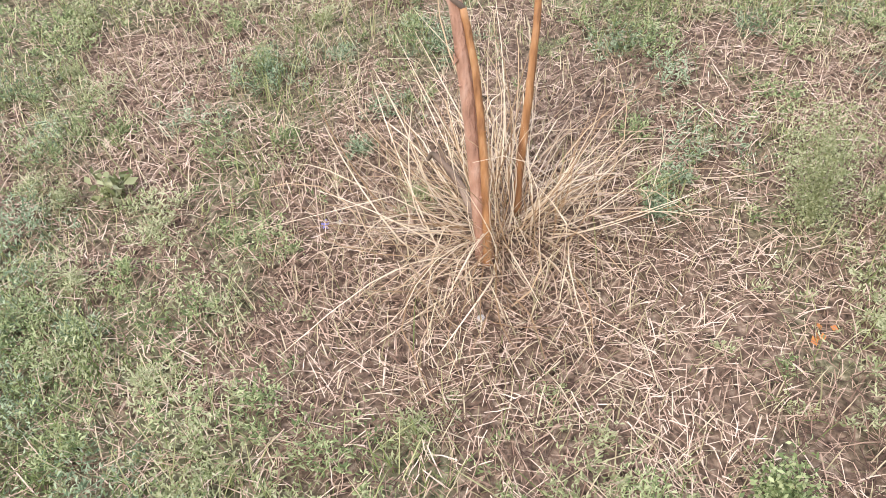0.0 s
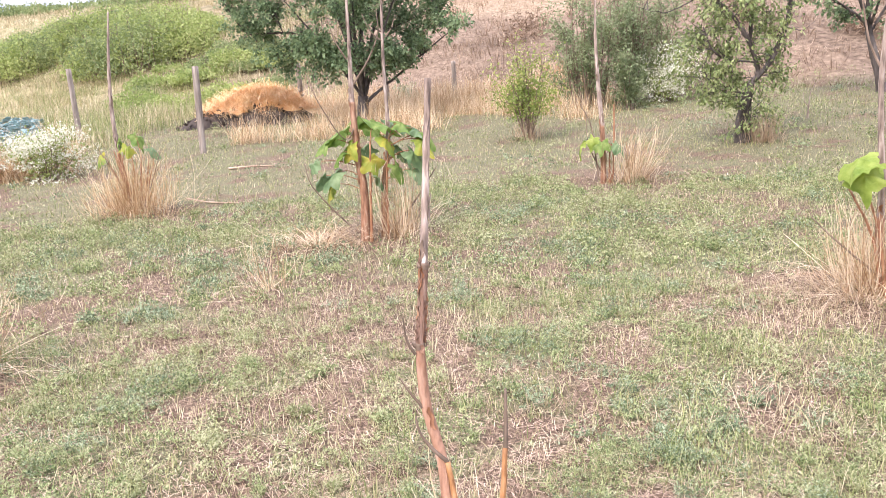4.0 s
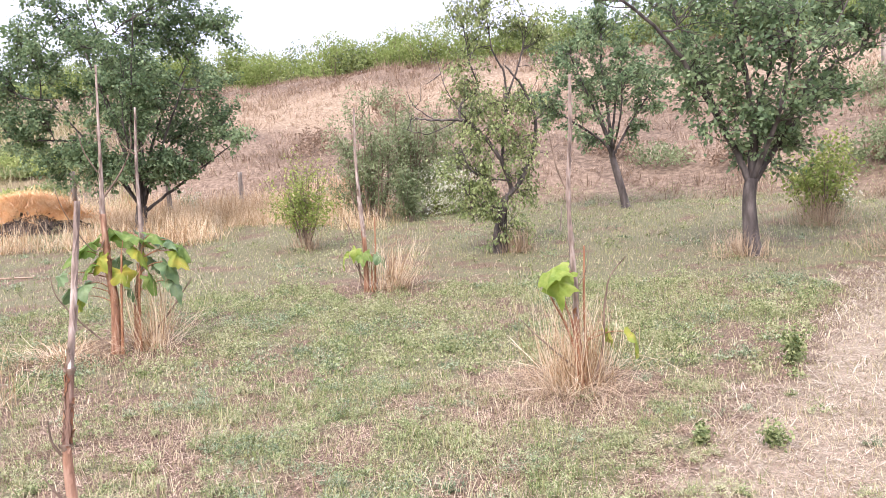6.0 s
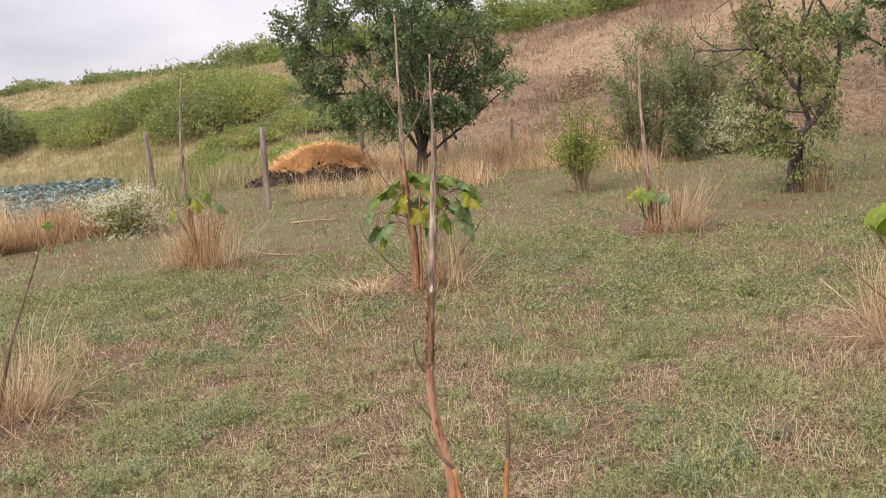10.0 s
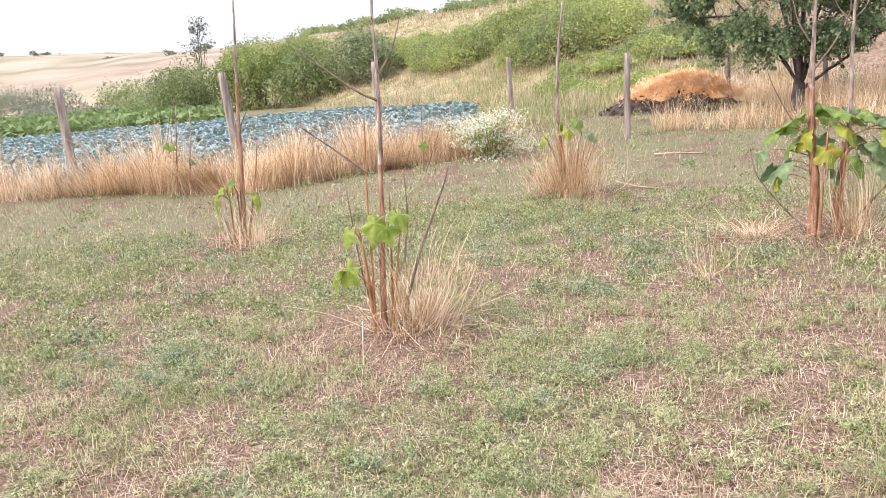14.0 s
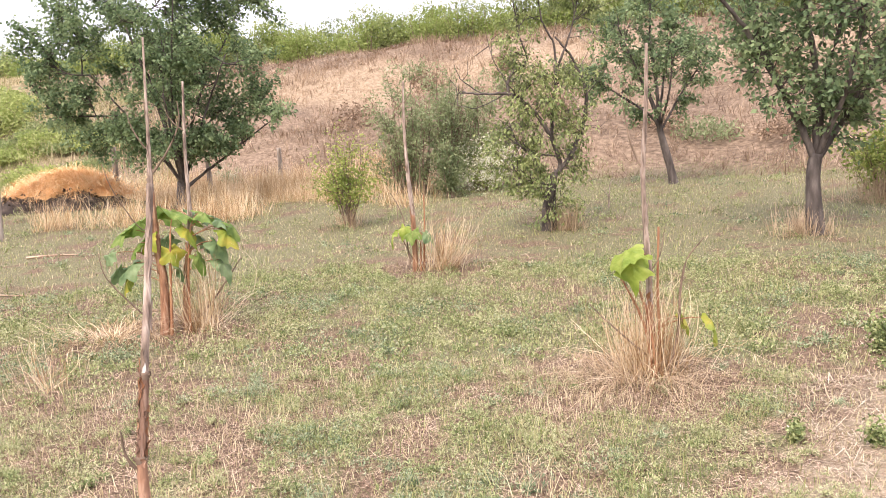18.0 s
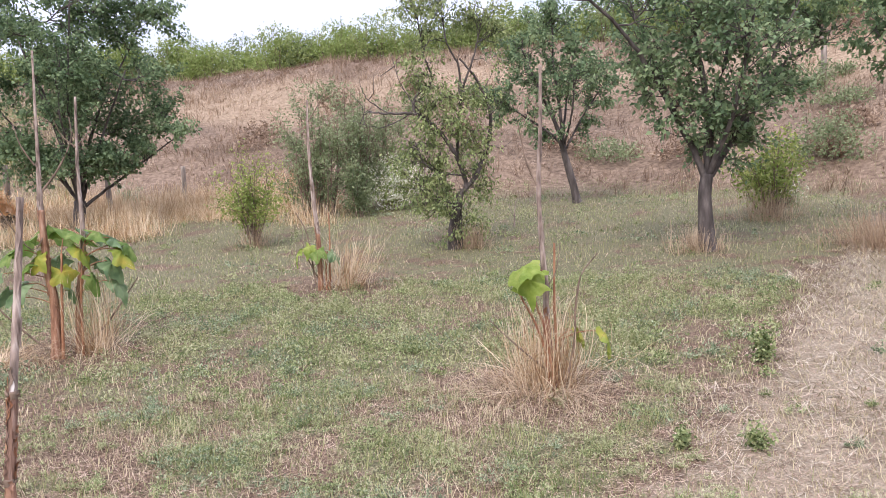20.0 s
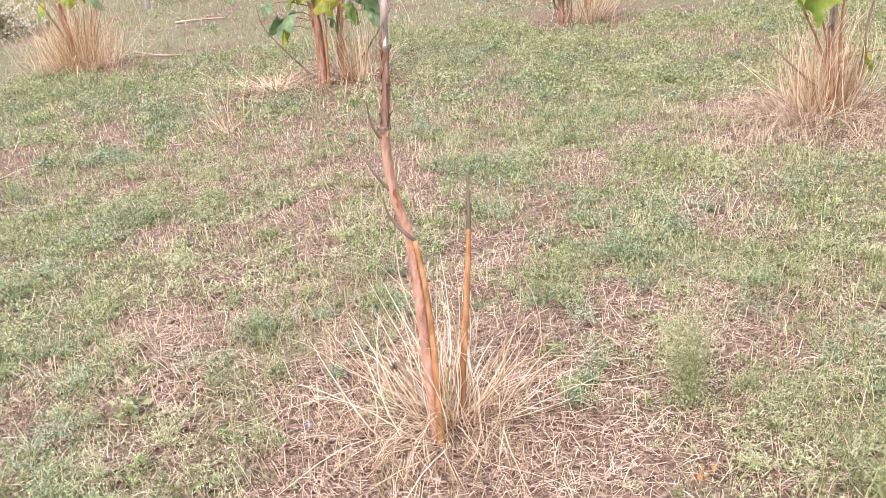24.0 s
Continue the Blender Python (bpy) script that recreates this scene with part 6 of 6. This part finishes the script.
# ---- hillside grass ----
m = 9
n = 19500
x, y = (np.concatenate(v) for v in zip(sector(n - 3500, 21, 62, -40, 52, rng), sector(3500, 60, 108, -42, -13, rng)))
r, a = np.hypot(x - 0.3, y + 0.3), np.degrees(np.arctan2(x - 0.3, y + 0.3))
rf, rr = np.interp(a, AZ, FOOT_R), np.interp(a, AZ, RIDGE_R)
keep = (r > rf - 1.0) & (r < rr + 1.5) & (value_noise(x, y, 0.45, 6) + 0.4 * rng.random(n) > 0.30)
x, y, r, a = (np.repeat(v[keep], m) for v in (x, y, r, a))
n = len(x)
own, shade = np.repeat(rng.random(n // m), m), np.repeat(rng.normal(size=n // m), m)
ox, oy = rng.normal(0, 0.11, n) * np.interp(r, (60, 100), (1, 3)), rng.normal(0, 0.11, n) * np.interp(r, (60, 100), (1, 3))
x, y = x + ox, y + oy
tuft = value_noise(x, y, 0.7, 8)
h = (0.18 + 0.45 * tuft ** 2) * np.interp(r, (60, 100), (1, 1.5)) * (0.5 + own) * rng.uniform(0.5, 1.15, n)
base = on_ground(x, y, -0.02)
lay = value_noise(x, y, 0.5, 44) * 12.5
bend = 0.8 * value_noise(x, y, 0.8, 45) ** 2
tip = base + np.stack([(rng.normal(0, 0.22, n) + 0.5 * bend * np.cos(lay)) * (0.35 + h) + 1.3 * ox, (rng.normal(0, 0.22, n) + 0.5 * bend * np.sin(lay)) * (0.35 + h) + 1.3 * oy - 0.04, h * (1 - 0.4 * bend)], -1)
up = (r - np.interp(a, AZ, FOOT_R)) / np.maximum(np.interp(a, AZ, RIDGE_R) - np.interp(a, AZ, FOOT_R), 1)
green = (x + 0.25 * y + 6 * value_noise(x, y, 0.3, 4) < 5.5 + rng.normal(0, 2, n))
dark = (value_noise(x, y, 0.33, 26) * 0.6 + value_noise(x, y, 0.9, 27) * 0.4 + 0.12 * shade > np.interp(up, (0, 0.34, 0.43, 0.62, 0.70, 1.0), (0.28, 0.34, 0.72, 0.72, 0.46, 0.38))) & ~green
for pick, m, name, text in ((dark, DRY_WEED, "hillside_dry_weeds", "brown dead weeds in patches on the hillside"), (~green & ~dark, HILL_HAY, "hillside_dry_grass", "rosy dry grass covering the hillside"), (green, GRASS_TAN, "hillside_green_grass", "half-green grass on the lower slope")):
    hill_grass = Heap()
    blades(hill_grass, base[pick], tip[pick], np.interp(r[pick], (20, 60, 100), (0.011, 0.024, 0.06)) * rng.uniform(0.7, 1.3, pick.sum()), rng.uniform(0, 0.12, pick.sum()), rng)
    stuff(name, hill_grass, m, text, "grass")

# ---- yard cover: straw litter, drying grass, weeds ----
litter, turf_green, turf_tan, weed, weed_y, weed_d = Heap(), Heap(), Heap(), Heap(), Heap(), Heap()
for r0, r1, n_straw, n_blade, n_sprig, n_clump, grow in ((0.7, 3.2, 60000, 40000, 1800, 500, 1.0), (3.2, 6.0, 66000, 64000, 3000, 1050, 1.3), (6.0, 10.5, 40000, 80000, 5000, 1900, 1.75), (10.5, 24.5, 28000, 112000, 1500, 700, 2.6)):
    x, y = sector(n_straw, r0, r1, rng=rng)
    g = greenness(x, y)
    worn = worn_track(x, y) > 0.5
    keep = rng.random(n_straw) < np.clip(1.25 - 0.9 * g, 0.4, 1) * np.where(worn, 0.8, 1)
    x, y = x[keep], y[keep]
    n = len(x)
    flow = value_noise(x, y, 1.1, 12) * 9
    slivers(litter, on_ground(x, y, 0.0) + np.stack([np.zeros(n), np.zeros(n), 0.004 + 0.03 * rng.random(n) ** 2], -1), flow + rng.normal(0, 1.0, n),
            rng.gamma(2.6, 0.015, n) * grow ** 0.8 + 0.012, rng.uniform(0.0011, 0.0028, n) * grow ** (1.1 if grow < 1.6 else 1.5), rng.normal(0, 0.14, n), rng, grow > 1.2)
    x, y = sector(n_blade, r0, r1, rng=rng)
    g = greenness(x, y)
    worn = worn_track(x, y)
    living = rng.random(n_blade) < np.clip((g - 0.36) * 2.4, 0.06, 0.7 if grow < 2 else 0.45)
    keep = rng.random(n_blade) < np.where(living, np.clip(1.9 * g - 0.35, 0.12, 1), 0.46) * (1 - 0.5 * worn)
    x, y, g, living = x[keep], y[keep], g[keep], living[keep]
    n = len(x)
    h = rng.uniform(0.025, 0.095, n) * (0.6 + 0.9 * value_noise(x, y, 2.1, 15)) * np.where(living, 1.0, 0.8)
    base = on_ground(x, y, -0.004)
    tip = base + np.stack([rng.normal(0, 0.5, n) * h, rng.normal(0, 0.5, n) * h, h], -1)
    for pick, heap in ((living, turf_green), (~living, turf_tan)):
        blades(heap, base[pick], tip[pick], rng.uniform(0.0016, 0.0036, pick.sum()) * grow, rng.uniform(0, 0.15, pick.sum()), rng)
    # single weeds between, then clumps of them
    x, y = sector(n_sprig, r0, r1, rng=rng)
    keep = greenness(x, y) + rng.normal(0, 0.12, n_sprig) > 0.45
    cx, cy = sector(n_clump, r0, r1, rng=rng)
    cg = greenness(cx, cy)
    ok = rng.random(n_clump) < np.clip((cg - 0.30) * 3.4, 0.04, 1.0)
    cx, cy, cg = cx[ok], cy[ok], cg[ok]
    m = 13 if grow < 1.6 else 10
    rho = rng.uniform(0.035, 0.12, len(cx)) * grow ** 0.45 * np.clip(0.4 + 1.3 * cg, 0.7, 1.5)
    off = rng.normal(0, 0.55, (len(cx), m, 2)) * rho[:, None, None]
    tone = np.repeat(0.5 + 0.8 * (value_noise(cx, cy, 1.9, 17) - 0.5) + 0.5 * (rng.random(len(cx)) - 0.5), m)
    tall = (rho[:, None] * rng.uniform(0.6, 1.25, (len(cx), 1)) * np.exp(-(off ** 2).sum(-1) / (rho[:, None] ** 2))).ravel()
    px, py = (cx[:, None] + off[..., 0]).ravel(), (cy[:, None] + off[..., 1]).ravel()
    x, y = np.concatenate([x[keep], px]), np.concatenate([y[keep], py])
    tone = np.concatenate([rng.uniform(0.35, 0.9, keep.sum()), tone])
    tall = np.concatenate([np.full(keep.sum(), 0.012), tall]) + 0.012
    wide = np.concatenate([np.full(keep.sum(), 0.035), np.repeat(rho * 0.42 + 0.012, m)]) * rng.uniform(0.7, 1.2, len(x))
    for lo, hi, heap in ((-1, 0.33, weed_d), (0.33, 0.60, weed), (0.60, 2, weed_y)):
        pick = (tone > lo) & (tone <= hi)
        if grow < 1.6:
            stalks, pairs, fine = (6, 3, 0.0065) if grow < 1.2 else (5, 2, 0.0090)
            rosettes(heap, on_ground(x[pick], y[pick], 0.003), wide[pick], tall[pick], fine, stalks, pairs, rng)
        else:
            k = 10 if grow < 2.5 else 6
            at = rng.normal(0, 0.6, (pick.sum(), k, 3)) * np.stack([wide[pick], wide[pick], tall[pick]], -1)[:, None] * [1, 1, 0.8]
            at[..., 2] = np.abs(at[..., 2]) + 0.3 * tall[pick][:, None]
            leaves(heap, (on_ground(x[pick], y[pick])[:, None] + at).reshape(-1, 3), 0.0075 * grow ** 0.9, rng, -0.5, 2.2, 0.2, True)
n = 30000
x, y = sector(n, 3.2, 13.0, 25, 54, rng)
keep = (worn_track(x, y) > 0.4) & (rng.random(n) < 0.35 + 0.9 * value_noise(x, y, 0.9, 33))
x, y = x[keep], y[keep]
n = len(x)
grow = np.interp(np.hypot(x, y), (3, 13), (1.2, 2.6))
track = Heap()
slivers(track, on_ground(x, y, 0.008), rng.uniform(0, 6.28, n), rng.gamma(2.6, 0.025, n) * grow + 0.02, rng.uniform(0.002, 0.004, n) * grow, rng.normal(0, 0.25, n), rng, True)
keep = rng.random(n) < 0.5
base = on_ground(x[keep], y[keep] + 0.02, 0)
n = len(base)
h = rng.uniform(0.015, 0.06, n)
blades(turf_tan, base, base + np.stack([rng.normal(0, 1.3, n) * h, rng.normal(0, 1.3, n) * h, h], -1), 0.0028 * grow[keep], 0.1, rng)
# the yard goes on, more coarsely, round and behind the viewing spot
for r0, r1, n_straw, n_blade, n_sprig, a0, a1 in ((0.15, 0.7, 1500, 500, 500, -64, 52), (0.15, 4.0, 12000, 7000, 5000, 52, 296), (4.0, 11.0, 12000, 9000, 6000, 52, 296)):
    grow = 1.2 if r1 < 5 else 2.6
    x, y = sector(n_straw, r0, r1, a0, a1, rng)
    slivers(litter, on_ground(x, y, 0.012), rng.uniform(0, 6.28, n_straw), rng.gamma(2.6, 0.03, n_straw) * grow ** 0.5, rng.uniform(0.0015, 0.003, n_straw) * grow, rng.normal(0, 0.2, n_straw), rng, True)
    x, y = sector(n_blade, r0, r1, a0, a1, rng)
    base = on_ground(x, y, -0.004)
    h = rng.uniform(0.03, 0.09, n_blade)
    tip = base + np.stack([rng.normal(0, 0.5, n_blade) * h, rng.normal(0, 0.5, n_blade) * h, h], -1)
    living = greenness(x, y) > 0.45
    for pick, heap in ((living, turf_green), (~living, turf_tan)):
        blades(heap, base[pick], tip[pick], rng.uniform(0.003, 0.005, pick.sum()) * grow, rng.uniform(0, 0.15, pick.sum()), rng)
    x, y = sector(n_sprig, r0, r1, a0, a1, rng)
    keep = greenness(x, y) + rng.normal(0, 0.08, n_sprig) > 0.46
    at = np.repeat(on_ground(x[keep], y[keep]), 6, 0)
    leaves(weed, at + np.abs(rng.normal(0, 0.03, at.shape)) * grow ** 0.5, 0.011 * grow ** 0.7, rng, -0.2, 1.9, 0.4, True)
stuff("straw_litter", litter, STRAW_PINK, "fallen dry straw covering the soil", "straw")
stuff("track_straw", track, TRACK_STRAW, "trampled pale straw on the worn track", "straw")
stuff("green_grass", turf_green, GRASS, "short green grass blades in the yard", "grass")
stuff("drying_grass", turf_tan, GRASS_TAN, "short half-dry grass blades in the yard", "grass")
stuff("low_weeds", weed, WEED, "patches of small-leaved green weeds", "weeds")
stuff("dark_weeds", weed_d, WEED_DARK, "clumps of darker green weeds", "weeds")
stuff("pale_weeds", weed_y, WEED_YELLOW, "patches of yellow-green weeds", "weeds")


# ---- single plants and small things on the ground ----
def tall_weed(place, height, width, seed, label, material=WEED, n=700, leaf=0.014):
    rng = np.random.default_rng(seed)
    top = thing("weed_plant", (place[0], place[1], float(ground_z(*place))), label, "weed", "single weeds")
    body = Heap()
    for i in range(7):
        a = rng.uniform(0, 6.28)
        end = np.array([math.cos(a) * width * rng.uniform(0.1, 0.5), math.sin(a) * width * rng.uniform(0.1, 0.5), height * rng.uniform(0.7, 1.0)])
        way = spline([(0, 0, 0), end * [0.35, 0.35, 0.5], end], 6)
        wood = Heap()
        tube(wood, way, 0.0022, 0.001, 4, 0, rng, cap=False)
        part("stem", wood, WEED_YELLOW, top)
        m = n // 7
        spots = way[rng.integers(2, len(way), m)] + rng.normal(0, 1, (m, 3)) * [0.10 * width, 0.10 * width, 0.03]
        leaves(body, spots, leaf, rng, -0.2, 2.0)
    part("foliage", body, material, top, "", False)
    return top


tall_weed((0.87, 1.66), 0.34, 0.26, 401, "feathery light green weed beside the near sapling", WEED_YELLOW, 6500, 0.0038)
tall_weed((4.56, 4.91), 0.26, 0.34, 402, "bushy green weed at the track's edge", WEED, 900, 0.018)
tall_weed((2.98, 3.53), 0.12, 0.16, 403, "small green weed at the track's edge", WEED, 500, 0.014)
tall_weed((3.35, 3.35), 0.12, 0.22, 404, "small green weed at the track's edge", WEED, 500, 0.014)
tall_weed((-0.876, 1.873), 0.07, 0.12, 405, "small bright green seedling in straw", WEED_YELLOW, 120, 0.018)
tall_weed((0.62, 0.95), 0.12, 0.2, 406, "grey-green weed in straw", WEED, 1500, 0.006)


def stick(points, r, label):
    heap = Heap()
    line = np.array([(x, y, float(ground_z(x, y)) + r * 0.8 + z) for x, y, z in points])
    tube(heap, spline(line, 4), r, r * 0.7, 7, 0.08, np.random.default_rng(3))
    return tagged(new("stick", heap.mesh("stick", STRAW, True)), label, "stick", "fallen sticks")


def bare_sapling(place, seed):
    rng = np.random.default_rng(seed)
    top = thing("bare_sapling", (place[0], place[1], float(ground_z(*place)) - 0.01), "thin bare grey sapling in short grass", "young tree")
    main = np.array([(0, 0, 0), (0.02, 0, 0.25), (0.05, 0.02, 0.48)])
    stem(top, "stem", main, 0.018, 0.008, DEAD_WOOD, rng, 6, 0.06, 5)
    stem(top, "twig", [(0.02, 0, 0.2), (-0.06, 0, 0.33), (-0.07, 0.02, 0.46)], 0.010, 0.004, DEAD_WOOD, rng, 5, 0.05, 5, 0.0, "", False)
    stem(top, "twig", [(0.05, 0.02, 0.46), (0.10, 0, 0.58), (0.09, 0.01, 0.70)], 0.008, 0.003, DEAD_WOOD, rng, 5, 0.05, 5, 0.0, "", False)


bare_sapling((6.2, 14.5), 95)
stick([(-3.62, 12.95, 0), (-3.25, 12.88, 0.01), (-2.85, 12.85, 0)], 0.018, "pale stick lying in short grass")
stick([(-3.45, 10.3, 0.03), (-3.1, 10.1, 0.01), (-2.7, 10.0, 0)], 0.014, "pale bent stick lying in short grass")
stick([(-0.06, 1.69, 0.0), (-0.075, 1.76, 0.01), (-0.055, 1.83, 0.0)], 0.008, "short cut stub lying in dry grass")


def pebble(place, size, material, name, label, category):
    bm = bmesh.new()
    bmesh.ops.create_icosphere(bm, subdivisions=2, radius=size)
    for v in bm.verts:
        v.co *= 1 + 0.25 * noise.noise(v.co * (1.5 / size) + Vector((place[0] * 9, 0, 0)))
        v.co.z *= 0.7
    me = bpy.data.meshes.new(name)
    bm.to_mesh(me)
    bm.free()
    me.materials.append(material)
    for p in me.polygons:
        p.use_smooth = True
    ob = new(name, me)
    ob.location = (place[0], place[1], float(ground_z(*place)) + size * 0.55)
    return tagged(ob, label, category)


pebble((0.099, 1.416), 0.009, STONE, "pebble", "small pale pebble among straw", "pebble")
pebble((-0.253, 1.741), 0.008, STONE, "pebble", "small pale pebble among straw", "pebble")
ORANGE_LEAF = mat("fallen_leaf", [(0.35, 0.11, 0.03), (0.55, 0.22, 0.06)], 40, 0.7, vary=0.3)
BLUE_PETAL = mat("blue_petal", [(0.22, 0.22, 0.5), (0.33, 0.33, 0.65)], 40, 0.7, vary=0.3)
rng = np.random.default_rng(77)
fallen = Heap()
leaves(fallen, on_ground(0.80 + rng.normal(0, 0.010, 5), 1.343 + rng.normal(0, 0.008, 5), 0.02), 0.017, rng, 0, 1.4)
tagged(new("fallen_leaf", fallen.mesh("fallen_leaf", ORANGE_LEAF)), "curled orange dead leaf on straw", "leaf")
petals = Heap()
leaves(petals, on_ground(-0.283 + rng.normal(0, 0.006, 12), 1.715 + rng.normal(0, 0.006, 12), 0.02), 0.008, rng, -0.4, 1.2)
tagged(new("blue_flower", petals.mesh("blue_flower", BLUE_PETAL)), "tiny blue flower in short grass", "flower")
